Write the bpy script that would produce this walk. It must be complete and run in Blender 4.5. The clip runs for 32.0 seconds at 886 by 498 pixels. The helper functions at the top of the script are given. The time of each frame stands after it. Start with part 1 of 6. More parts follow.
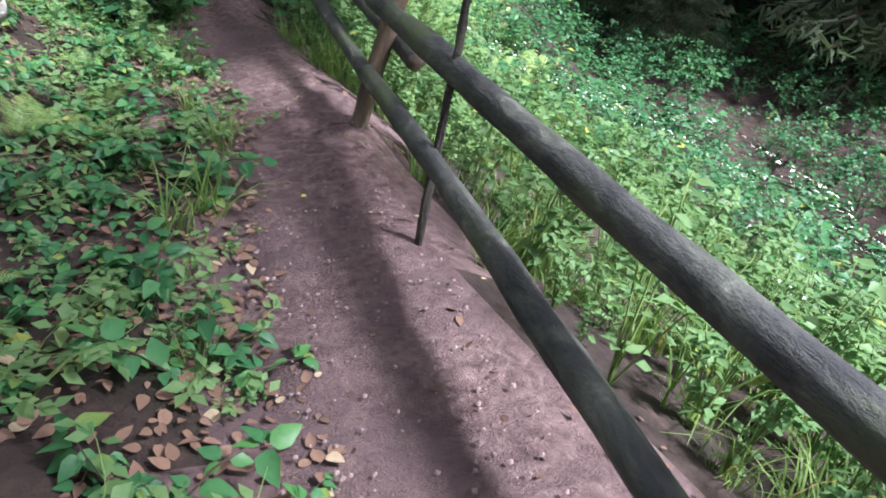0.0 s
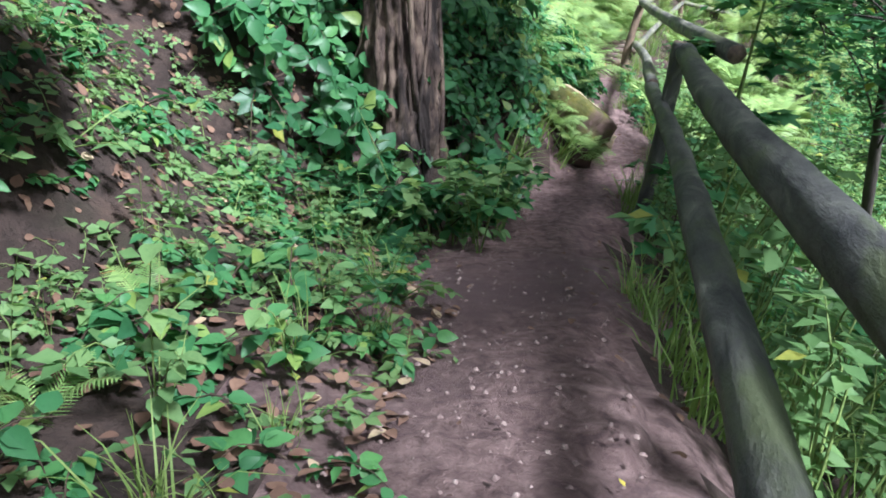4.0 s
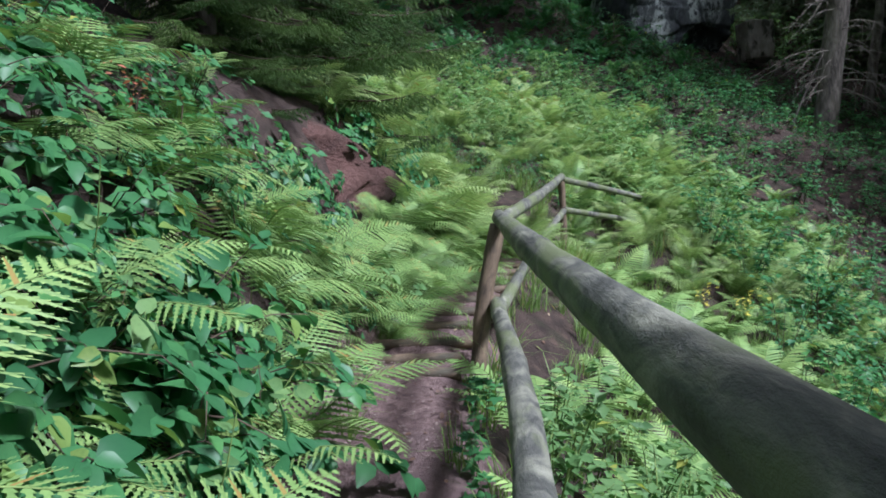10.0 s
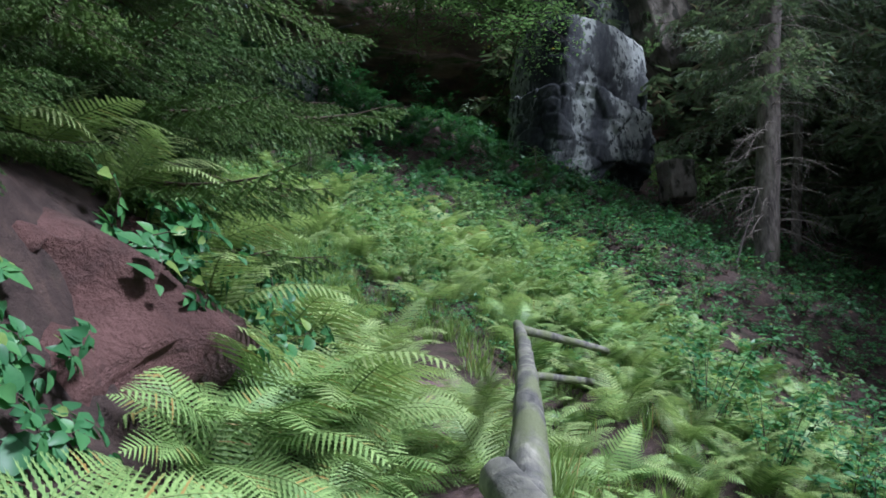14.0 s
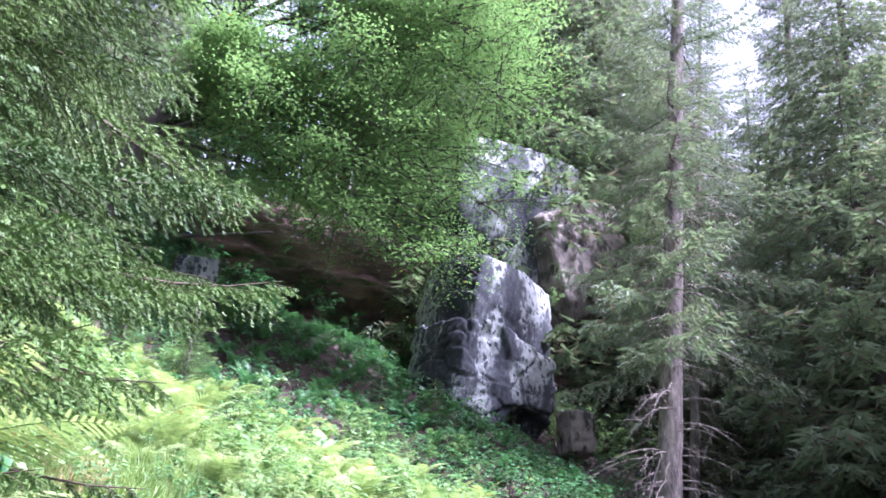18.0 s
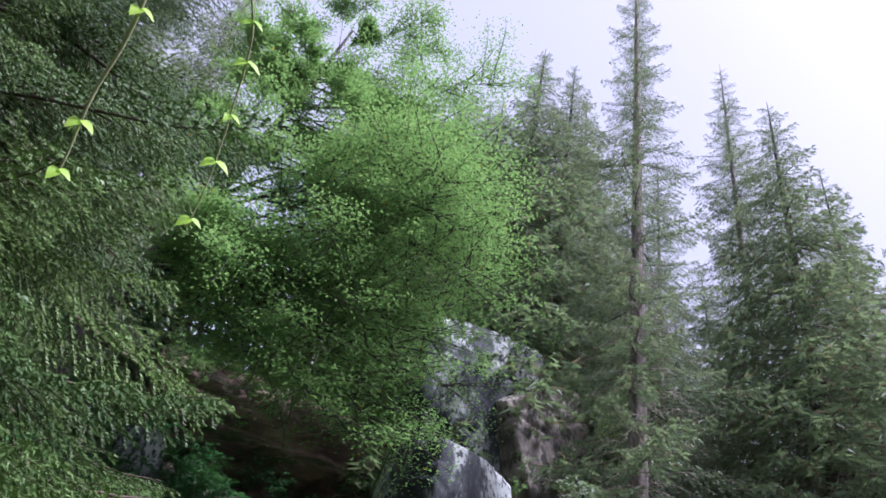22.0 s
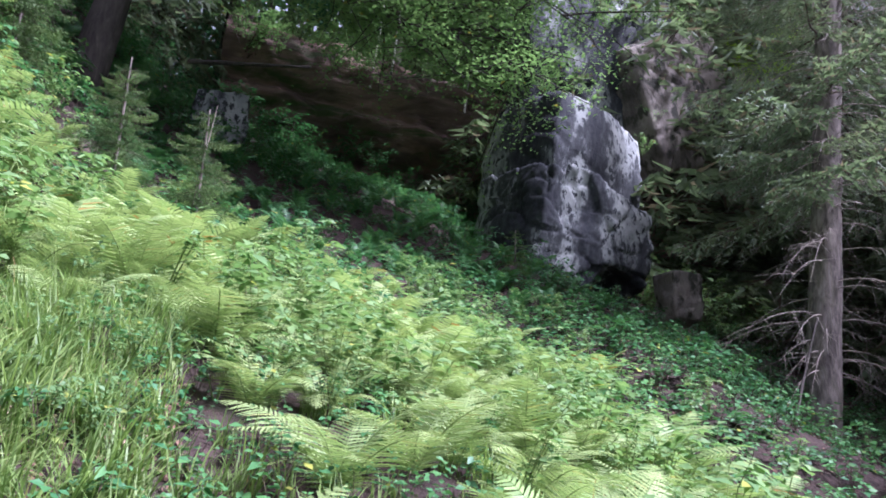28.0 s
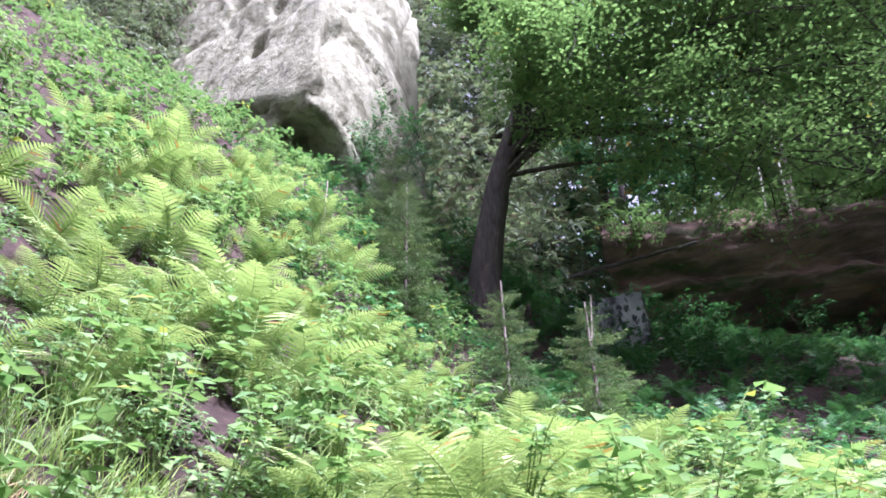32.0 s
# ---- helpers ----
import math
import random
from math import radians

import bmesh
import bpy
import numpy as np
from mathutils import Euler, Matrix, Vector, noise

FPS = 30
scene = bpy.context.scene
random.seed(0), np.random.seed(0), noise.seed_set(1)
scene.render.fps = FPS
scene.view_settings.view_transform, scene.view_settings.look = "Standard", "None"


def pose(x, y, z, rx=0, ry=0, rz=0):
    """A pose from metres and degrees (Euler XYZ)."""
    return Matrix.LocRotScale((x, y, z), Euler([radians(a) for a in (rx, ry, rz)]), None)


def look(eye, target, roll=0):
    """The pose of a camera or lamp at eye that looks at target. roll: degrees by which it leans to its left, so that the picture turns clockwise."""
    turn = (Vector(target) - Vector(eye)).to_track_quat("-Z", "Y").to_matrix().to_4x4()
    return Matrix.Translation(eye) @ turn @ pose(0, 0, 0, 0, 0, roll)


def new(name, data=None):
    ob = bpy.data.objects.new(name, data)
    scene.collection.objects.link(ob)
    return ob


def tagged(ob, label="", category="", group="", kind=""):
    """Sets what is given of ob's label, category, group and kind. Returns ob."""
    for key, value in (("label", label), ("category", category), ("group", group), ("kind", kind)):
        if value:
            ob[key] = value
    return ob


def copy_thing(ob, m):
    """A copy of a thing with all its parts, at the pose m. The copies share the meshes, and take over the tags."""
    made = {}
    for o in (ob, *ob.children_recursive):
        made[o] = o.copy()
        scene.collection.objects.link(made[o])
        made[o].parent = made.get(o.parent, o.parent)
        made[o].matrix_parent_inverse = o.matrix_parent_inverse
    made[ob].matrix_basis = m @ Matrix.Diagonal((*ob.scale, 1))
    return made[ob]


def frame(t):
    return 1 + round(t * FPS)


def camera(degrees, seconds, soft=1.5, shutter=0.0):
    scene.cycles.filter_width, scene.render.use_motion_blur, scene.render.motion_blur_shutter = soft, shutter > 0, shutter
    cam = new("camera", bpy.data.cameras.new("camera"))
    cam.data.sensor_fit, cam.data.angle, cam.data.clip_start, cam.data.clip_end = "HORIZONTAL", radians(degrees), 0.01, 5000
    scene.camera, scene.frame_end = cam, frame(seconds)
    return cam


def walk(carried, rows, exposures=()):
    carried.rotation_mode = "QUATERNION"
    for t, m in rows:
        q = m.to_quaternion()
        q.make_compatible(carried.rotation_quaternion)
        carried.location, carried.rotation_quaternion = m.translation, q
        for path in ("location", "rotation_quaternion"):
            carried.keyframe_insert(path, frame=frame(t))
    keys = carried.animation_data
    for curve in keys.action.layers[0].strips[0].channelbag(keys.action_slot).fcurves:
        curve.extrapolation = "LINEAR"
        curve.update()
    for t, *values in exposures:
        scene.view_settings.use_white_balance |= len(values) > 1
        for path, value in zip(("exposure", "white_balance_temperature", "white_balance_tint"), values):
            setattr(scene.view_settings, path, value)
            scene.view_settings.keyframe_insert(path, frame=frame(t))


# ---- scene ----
cam = camera(63.1, 32.0, soft=1.75, shutter=0.0)
PATH = [
    (0, (-1.546, -5.298, 1.008), (-0.716, -3.927, -0.189), 3.92),
    (0.5, (-1.350, -5.128, 0.781), (-0.596, -3.671, -0.362), 3.12),
    (1, (-1.116, -4.921, 0.665), (-0.668, -3.304, -0.424), 1.18),
    (1.5, (-0.916, -4.574, 0.546), (-0.577, -2.898, -0.492), 1.86),
    (2, (-0.764, -4.180, 0.464), (-0.621, -2.466, -0.557), -0.84),
    (2.5, (-0.660, -3.741, 0.304), (-0.756, -1.950, -0.581), -3.12),
    (3, (-0.524, -3.288, 0.212), (-0.651, -1.478, -0.628), -4.80),
    (3.5, (-0.467, -2.907, 0.106), (-0.606, -1.064, -0.658), 1.43),
    (5.5, (0.005, -0.384, -0.150), (-0.009, 1.503, -0.813), -4.72),
    (6, (0.114, 0.234, -0.163), (0.055, 2.132, -0.792), -5.68),
    (6.5, (0.210, 0.849, -0.166), (0.161, 2.761, -0.753), -6.14),
    (7, (0.327, 1.397, -0.166), (0.252, 3.323, -0.699), -5.39),
    (7.5, (0.405, 1.914, -0.178), (0.317, 3.852, -0.664), -4.00),
    (8, (0.575, 2.335, -0.149), (0.612, 4.276, -0.628), -4.87),
    (8.5, (0.823, 2.741, -0.144), (0.880, 4.706, -0.513), -5.30),
    (9, (0.866, 3.252, -0.134), (1.011, 5.238, -0.321), -4.35),
    (9.5, (0.922, 3.680, -0.161), (1.088, 5.665, -0.347), -3.58),
    (10, (0.968, 4.126, -0.150), (1.148, 6.112, -0.304), -3.30),
    (10.5, (1.018, 4.500, -0.069), (1.259, 6.483, -0.166), -2.69),
    (11, (1.072, 4.751, -0.008), (1.331, 6.734, -0.003), -2.82),
    (11.5, (1.080, 5.258, -0.106), (1.365, 7.236, -0.027), -1.02),
    (12, (1.121, 5.731, -0.059), (1.456, 7.702, -0.010), -0.61),
    (12.5, (1.190, 6.102, -0.097), (1.562, 8.067, -0.049), -0.39),
    (13, (1.322, 6.600, -0.070), (1.708, 8.560, 0.018), -1.27),
    (13.5, (1.356, 7.144, -0.026), (1.773, 9.094, 0.129), -2.24),
    (15.5, (1.561, 8.838, 0.068), (2.131, 10.710, 0.480), -1.82),
    (16, (1.677, 9.015, 0.094), (2.282, 10.854, 0.594), -0.65),
    (16.5, (1.699, 9.041, 0.141), (2.334, 10.846, 0.722), 0.09),
    (17, (1.688, 9.024, 0.169), (2.349, 10.780, 0.862), 1.15),
    (17.5, (1.708, 8.979, 0.189), (2.366, 10.712, 0.941), 1.94),
    (18, (1.706, 8.976, 0.230), (2.372, 10.674, 1.051), 2.45),
    (18.5, (1.693, 8.996, 0.290), (2.364, 10.665, 1.165), 2.87),
    (19, (1.670, 8.997, 0.356), (2.345, 10.632, 1.291), 3.27),
    (19.5, (1.653, 8.967, 0.390), (2.322, 10.561, 1.395), 3.72),
    (20, (1.633, 8.943, 0.420), (2.295, 10.503, 1.482), 3.93),
    (20.5, (1.623, 8.908, 0.455), (2.277, 10.433, 1.572), 3.82),
    (21, (1.610, 8.885, 0.451), (2.255, 10.380, 1.613), 4.03),
    (21.5, (1.597, 8.884, 0.462), (2.236, 10.351, 1.662), 4.17),
    (22, (1.590, 8.874, 0.404), (2.222, 10.313, 1.641), 4.34),
    (22.5, (1.473, 9.087, 0.344), (2.104, 10.524, 1.585), 4.40),
    (23, (1.334, 9.304, 0.277), (2.001, 10.742, 1.497), 3.98),
    (23.5, (1.393, 9.532, 0.190), (2.088, 11.012, 1.343), 4.20),
    (24, (1.601, 9.767, 0.160), (2.279, 11.279, 1.281), 4.25),
    (24.5, (1.744, 10.047, 0.160), (2.397, 11.624, 1.203), 3.98),
    (25, (1.786, 10.349, 0.247), (2.500, 11.977, 1.164), 3.11),
    (25.5, (1.849, 10.763, 0.312), (2.625, 12.430, 1.099), 3.45),
    (27.5, (2.486, 13.394, 0.521), (3.149, 15.188, 1.106), 2.84),
    (28, (2.642, 13.920, 0.602), (3.243, 15.758, 1.112), 2.80),
    (28.5, (2.768, 14.546, 0.589), (3.324, 16.403, 1.080), 2.77),
    (29, (2.989, 15.145, 0.607), (3.529, 17.012, 1.080), 2.78),
    (29.5, (3.251, 15.664, 0.730), (3.602, 17.566, 1.237), 3.73),
    (30, (3.218, 16.182, 0.783), (3.426, 18.078, 1.385), 3.87),
    (30.5, (3.093, 16.456, 0.876), (3.023, 18.313, 1.615), 2.64),
    (31, (3.057, 16.644, 0.980), (2.646, 18.396, 1.851), 0.52),
    (31.5, (3.113, 16.459, 0.964), (2.644, 18.143, 1.935), -0.37),
    (32, (3.128, 16.193, 0.953), (2.625, 17.822, 1.999), -1.38),
]
LIGHT = [
    (0, 1.6, 5450, 20), (2, 1.55, 5450, 20), (3.5, 1.4, 5350, 15), (6, 1.95, 5350, 9), (7, 1.7, 5350, 6), (8, 1.35, 5450, 12),
    (9, 0.85, 5300, 16), (10, 0.55, 5200, 15), (11, 0.42, 5200, 15), (13.5, 0.45, 5150, 17), (15.5, 1.4, 5050, 32), (17, 2.6, 5150, 44),
    (19, 2.05, 5100, 42), (21, 1.38, 5300, 34), (23, 1.28, 5300, 34), (25.5, 2.05, 5000, 46), (27.5, 1.75, 5200, 39), (28.2, 1.35, 5200, 39),
    (29, 0.65, 5050, 30), (30, 0.62, 4900, 26), (31, 1.43, 5150, 35), (32, 2.05, 5300, 41),
]
walk(cam, [(t, look(eye, target, roll)) for t, eye, target, roll in PATH], LIGHT)

# ---------------------------------------------------------------- daylight
SUN_TO = Vector((0.5, -0.36, 0.79)).normalized()
world = bpy.data.worlds.new("sky")
scene.world = world
world.use_nodes = True
sky = world.node_tree.nodes.new("ShaderNodeTexSky")
sky.sky_type, sky.sun_disc = "NISHITA", False
sky.sun_elevation, sky.sun_rotation = math.asin(SUN_TO.z), math.atan2(SUN_TO.x, SUN_TO.y)
sky.air_density, sky.dust_density, sky.ozone_density = 0.8, 10.0, 0.5
back = world.node_tree.nodes["Background"]
back.inputs["Strength"].default_value = 0.062
haze = world.node_tree.nodes.new("ShaderNodeMix")
haze.data_type = "RGBA"
haze.inputs[0].default_value = 0.5
haze.inputs[7].default_value = (8.6, 8.6, 8.2, 1)
world.node_tree.links.new(sky.outputs[0], haze.inputs[6])
world.node_tree.links.new(haze.outputs[2], back.inputs["Color"])
sun = new("sun", bpy.data.lights.new("sun", "SUN"))
sun.data.energy, sun.data.angle, sun.data.color = 5.0, radians(9.0), (1.0, 0.96, 0.87)
sun.matrix_world = look(SUN_TO * 60, (0, 0, 0))

# ---------------------------------------------------------------- small tools
rng = np.random.default_rng(7)


def mesh_of(name, verts, faces, mats, smooth=False, idx=None):
    """A mesh from arrays of points and of triangles or quads."""
    me = bpy.data.meshes.new(name)
    verts = np.asarray(verts, np.float32)
    faces = [np.asarray(f, np.int32) for f in (faces if isinstance(faces, list) else [faces]) if len(f)]
    loops = np.concatenate([f.ravel() for f in faces])
    sizes = np.concatenate([np.full(len(f), f.shape[1], np.int32) for f in faces])
    me.vertices.add(len(verts))
    me.vertices.foreach_set("co", verts.ravel())
    me.loops.add(len(loops))
    me.loops.foreach_set("vertex_index", loops)
    me.polygons.add(len(sizes))
    me.polygons.foreach_set("loop_start", np.concatenate([[0], np.cumsum(sizes)[:-1]]).astype(np.int32))
    me.polygons.foreach_set("loop_total", sizes)
    for m in mats if isinstance(mats, (list, tuple)) else [mats]:
        me.materials.append(m)
    if idx is not None:
        me.polygons.foreach_set("material_index", np.asarray(idx, np.int32))
    if smooth:
        me.polygons.foreach_set("use_smooth", np.ones(len(sizes), bool))
    me.update(calc_edges=True)
    return me


def part(name, me, parent, label="", kind=""):
    ob = new(name, me)
    ob.parent = parent
    return tagged(ob, label, kind=kind)


class Bag:
    """Collects many copies of small templates into one mesh."""

    def __init__(self):
        self.v, self.f, self.m, self.n = [], [], [], 0

    def add(self, verts, faces, mat=0):
        verts = np.asarray(verts, float).reshape(-1, 3)
        faces = np.asarray(faces)
        self.v.append(verts)
        self.f.append(faces + self.n)
        self.m.append(np.full(len(faces), mat))
        self.n += len(verts)

    def stamp(self, verts, faces, mats4, mat=0):
        """The template once for each 4 x 4 matrix."""
        verts, faces, mats4 = np.asarray(verts, float), np.asarray(faces), np.asarray(mats4, float)
        if not len(mats4):
            return
        p = np.einsum("kij,nj->kni", mats4[:, :3, :3], verts) + mats4[:, None, :3, 3]
        k, n = len(mats4), len(verts)
        self.v.append(p.reshape(-1, 3))
        self.f.append((faces[None] + (np.arange(k) * n)[:, None, None]).reshape(-1, faces.shape[1]) + self.n)
        self.m.append(np.full(k * len(faces), mat))
        self.n += k * n

    def mesh(self, name, mats, smooth=False):
        order = np.argsort([f.shape[1] for f in self.f], kind="stable")
        tri = [self.f[i] for i in order if self.f[i].shape[1] == 3]
        quad = [self.f[i] for i in order if self.f[i].shape[1] == 4]
        idx = np.concatenate([self.m[i] for i in order])
        fs = ([np.concatenate(tri)] if tri else []) + ([np.concatenate(quad)] if quad else [])
        return mesh_of(name, np.concatenate(self.v), fs, mats, smooth, idx)


def frames_from(pos, ahead, up, scale):
    """4 x 4 matrices: local y runs ahead, local z about up."""
    pos, ahead, up = (np.asarray(a, float) for a in (pos, ahead, up))
    y = ahead / np.linalg.norm(ahead, axis=-1, keepdims=True)
    x = np.cross(y, up)
    x /= np.linalg.norm(x, axis=-1, keepdims=True) + 1e-9
    z = np.cross(x, y)
    m = np.zeros((len(pos), 4, 4))
    s = np.broadcast_to(np.asarray(scale, float).reshape(-1, 1), (len(pos), 1))
    m[:, :3, 0], m[:, :3, 1], m[:, :3, 2], m[:, :3, 3], m[:, 3, 3] = x * s, y * s, z * s, pos, 1
    return m


def tube(points, radii, sides=8, caps=True):
    """Points and quads of a tube along a line of points."""
    points, radii = np.asarray(points, float), np.asarray(radii, float)
    n = len(points)
    t = np.gradient(points, axis=0)
    t /= np.linalg.norm(t, axis=1, keepdims=True)
    ref = np.array([0.0, 0, 1]) if abs(t[:, 2]).mean() < 0.8 else np.array([1.0, 0, 0])
    a = np.cross(t, ref) + 1e-9 * np.array([1.0, 0.3, 0.2])
    a /= np.linalg.norm(a, axis=1, keepdims=True)
    b = np.cross(t, a)
    ang = np.linspace(0, 2 * np.pi, sides, endpoint=False)
    ring = np.cos(ang)[None, :, None] * a[:, None] + np.sin(ang)[None, :, None] * b[:, None]
    v = (points[:, None] + ring * radii[:, None, None]).reshape(-1, 3)
    i, j = np.meshgrid(np.arange(n - 1), np.arange(sides), indexing="ij")
    f = np.stack([i * sides + j, (i + 1) * sides + j, (i + 1) * sides + (j + 1) % sides, i * sides + (j + 1) % sides], -1).reshape(-1, 4)
    return v, f


def fbm(p, scale=1.0, octaves=4):
    return noise.fractal(Vector(p) * scale, 1.0, 2.0, octaves)


# ---------------------------------------------------------------- materials
def nodes_of(name):
    m = bpy.data.materials.new(name)
    m.use_nodes = True
    nt = m.node_tree
    nt.nodes.clear()
    return m, nt.nodes, nt.links


def ramp(nd, lk, fac, stops):
    r = nd.new("ShaderNodeValToRGB")
    while len(r.color_ramp.elements) < len(stops):
        r.color_ramp.elements.new(0.5)
    for e, (at, c) in zip(r.color_ramp.elements, stops):
        e.position, e.color = at, (*c, 1)
    lk.new(fac, r.inputs[0])
    return r.outputs[0]


def noise_fac(nd, lk, scale, detail=5, rough=0.6, stretch=(1, 1, 1), coord="Object", distort=0.0):
    tc, mp, n = nd.new("ShaderNodeTexCoord"), nd.new("ShaderNodeMapping"), nd.new("ShaderNodeTexNoise")
    mp.inputs["Scale"].default_value = stretch
    n.inputs["Scale"].default_value, n.inputs["Detail"].default_value, n.inputs["Roughness"].default_value = scale, detail, rough
    n.inputs["Distortion"].default_value = distort
    lk.new(tc.outputs[coord], mp.inputs[0])
    lk.new(mp.outputs[0], n.inputs["Vector"])
    return n.outputs["Fac"]


def mixed(nd, lk, fac, a, b, mode="MIX"):
    m = nd.new("ShaderNodeMix")
    m.data_type, m.blend_type = "RGBA", mode
    for sock, val in ((m.inputs[0], fac), (m.inputs[6], a), (m.inputs[7], b)):
        if isinstance(val, bpy.types.NodeSocket):
            lk.new(val, sock)
        else:
            sock.default_value = val if isinstance(val, (int, float)) else (*val, 1)
    return m.outputs[2]


def leaf_material(name, dark, mid, light, rough=0.45, through_light=0.35, wear=(0.25, 0.16, 0.05), worn=0.06, grain=0.55):
    """Foliage: each leaf its own tone, a few gone yellow or brown, light passing through."""
    m, nd, lk = nodes_of(name)
    geo, info = nd.new("ShaderNodeNewGeometry"), nd.new("ShaderNodeObjectInfo")
    add = nd.new("ShaderNodeMath")
    add.operation = "MULTIPLY_ADD"
    lk.new(info.outputs["Random"], add.inputs[0])
    add.inputs[1].default_value = 1 - grain
    sc = nd.new("ShaderNodeMath")
    sc.operation = "MULTIPLY"
    lk.new(geo.outputs["Random Per Island"], sc.inputs[0])
    sc.inputs[1].default_value = grain
    lk.new(sc.outputs[0], add.inputs[2])
    col = ramp(nd, lk, add.outputs[0], [(0.0, dark), (0.5, mid), (1.0, light)])
    big = noise_fac(nd, lk, 1.3, 3)
    col = mixed(nd, lk, ramp(nd, lk, big, [(0.35, (0, 0, 0)), (0.7, (0.5, 0.5, 0.5))]), col, light)
    old = ramp(nd, lk, geo.outputs["Random Per Island"], [(1 - worn - 0.001, (0, 0, 0)), (1 - worn, (1, 1, 1))])
    col = mixed(nd, lk, old, col, wear)
    spots = noise_fac(nd, lk, 60, 3)
    col = mixed(nd, lk, ramp(nd, lk, spots, [(0.5, (0, 0, 0)), (0.8, (0.35, 0.35, 0.35))]), col, dark)
    p, tr, mix, out = nd.new("ShaderNodeBsdfPrincipled"), nd.new("ShaderNodeBsdfTranslucent"), nd.new("ShaderNodeMixShader"), nd.new("ShaderNodeOutputMaterial")
    lk.new(col, p.inputs["Base Color"])
    p.inputs["Roughness"].default_value = rough
    p.inputs["Specular IOR Level"].default_value = 0.25
    warm = mixed(nd, lk, 1.0, col, (1.1, 1.2, 0.8), "MULTIPLY")
    lk.new(warm, tr.inputs[0])
    mix.inputs[0].default_value = through_light
    lk.new(p.outputs[0], mix.inputs[1])
    lk.new(tr.outputs[0], mix.inputs[2])
    lk.new(mix.outputs[0], out.inputs[0])
    return m


def solid_material(name, stops, scale=6.0, detail=6, rough=0.85, stretch=(1, 1, 1), bump=0.4, bump_scale=40.0, second=None, spec=0.3, per_object=0.0, distort=0.3, deep=0.02):
    """Stone, soil, bark, wood: two scales of colour and a fine relief."""
    m, nd, lk = nodes_of(name)
    col = ramp(nd, lk, noise_fac(nd, lk, scale, detail, 0.65, stretch, distort=distort), stops)
    if second:
        s2, lo, hi, c2 = second
        col = mixed(nd, lk, ramp(nd, lk, noise_fac(nd, lk, s2, 5, 0.6, stretch), [(lo, (0, 0, 0)), (hi, (1, 1, 1))]), col, c2)
    if per_object:
        info, hv = nd.new("ShaderNodeObjectInfo"), nd.new("ShaderNodeHueSaturation")
        mr = nd.new("ShaderNodeMapRange")
        mr.inputs[3].default_value, mr.inputs[4].default_value = 1 - per_object, 1 + per_object
        lk.new(info.outputs["Random"], mr.inputs[0])
        lk.new(mr.outputs[0], hv.inputs["Value"])
        lk.new(col, hv.inputs["Color"])
        col = hv.outputs[0]
    p, out, b = nd.new("ShaderNodeBsdfPrincipled"), nd.new("ShaderNodeOutputMaterial"), nd.new("ShaderNodeBump")
    lk.new(col, p.inputs["Base Color"])
    p.inputs["Roughness"].default_value, p.inputs["Specular IOR Level"].default_value = rough, spec
    b.inputs["Strength"].default_value, b.inputs["Distance"].default_value = bump, deep
    lk.new(noise_fac(nd, lk, bump_scale, 6, 0.7, stretch), b.inputs["Height"])
    lk.new(b.outputs[0], p.inputs["Normal"])
    lk.new(p.outputs[0], out.inputs[0])
    return m


# Sunlit copy of the fern green: the sun's brightness is put into its colour.
M_SUNFERN = leaf_material("sunlit_fern_green", (0.1, 0.175, 0.055), (0.235, 0.34, 0.115), (0.43, 0.51, 0.22), 0.5, 0.36, (0.3, 0.2, 0.06), 0.02)
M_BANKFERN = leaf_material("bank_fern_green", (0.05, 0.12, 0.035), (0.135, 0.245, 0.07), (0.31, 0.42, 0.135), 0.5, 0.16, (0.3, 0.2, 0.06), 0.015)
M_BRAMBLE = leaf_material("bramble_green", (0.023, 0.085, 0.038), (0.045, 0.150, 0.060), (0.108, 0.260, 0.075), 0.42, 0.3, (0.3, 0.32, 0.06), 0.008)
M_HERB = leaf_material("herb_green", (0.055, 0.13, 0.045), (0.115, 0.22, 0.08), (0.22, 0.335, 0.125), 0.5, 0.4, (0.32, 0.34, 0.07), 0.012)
M_GRASS = leaf_material("grass_green", (0.07, 0.14, 0.035), (0.15, 0.24, 0.06), (0.28, 0.37, 0.12), 0.45, 0.4, (0.35, 0.25, 0.1), 0.03)
M_BEECH = leaf_material("beech_green", (0.062, 0.138, 0.05), (0.115, 0.215, 0.085), (0.21, 0.32, 0.125), 0.5, 0.45, (0.28, 0.24, 0.05), 0.004, 0.4)
M_FARLEAF = leaf_material("woodland_green", (0.027, 0.080, 0.045), (0.054, 0.140, 0.075), (0.099, 0.200, 0.105), 0.6, 0.4)
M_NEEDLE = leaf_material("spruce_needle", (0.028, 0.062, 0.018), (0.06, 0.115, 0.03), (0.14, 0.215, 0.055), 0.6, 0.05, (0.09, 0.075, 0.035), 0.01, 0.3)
# Pale grey-green: the lift of distant haze is put into the needle colour.
M_HAZENEEDLE = leaf_material("hazed_spruce_needle", (0.1, 0.14, 0.085), (0.165, 0.22, 0.135), (0.25, 0.3, 0.185), 0.6, 0.35, (0.16, 0.13, 0.1), 0.12, 0.35)
M_LITTER = leaf_material("dry_leaf", (0.07, 0.04, 0.03), (0.15, 0.085, 0.06), (0.27, 0.17, 0.115), 0.8, 0.1, (0.4, 0.31, 0.2), 0.08)
M_STRAW = leaf_material("dry_grass", (0.22, 0.15, 0.08), (0.34, 0.24, 0.13), (0.48, 0.36, 0.2), 0.7, 0.2)
M_YELLOW = leaf_material("yellow_leaf", (0.5, 0.42, 0.05), (0.6, 0.52, 0.08), (0.7, 0.62, 0.15), 0.5, 0.35, (0.5, 0.35, 0.05), 0.1)
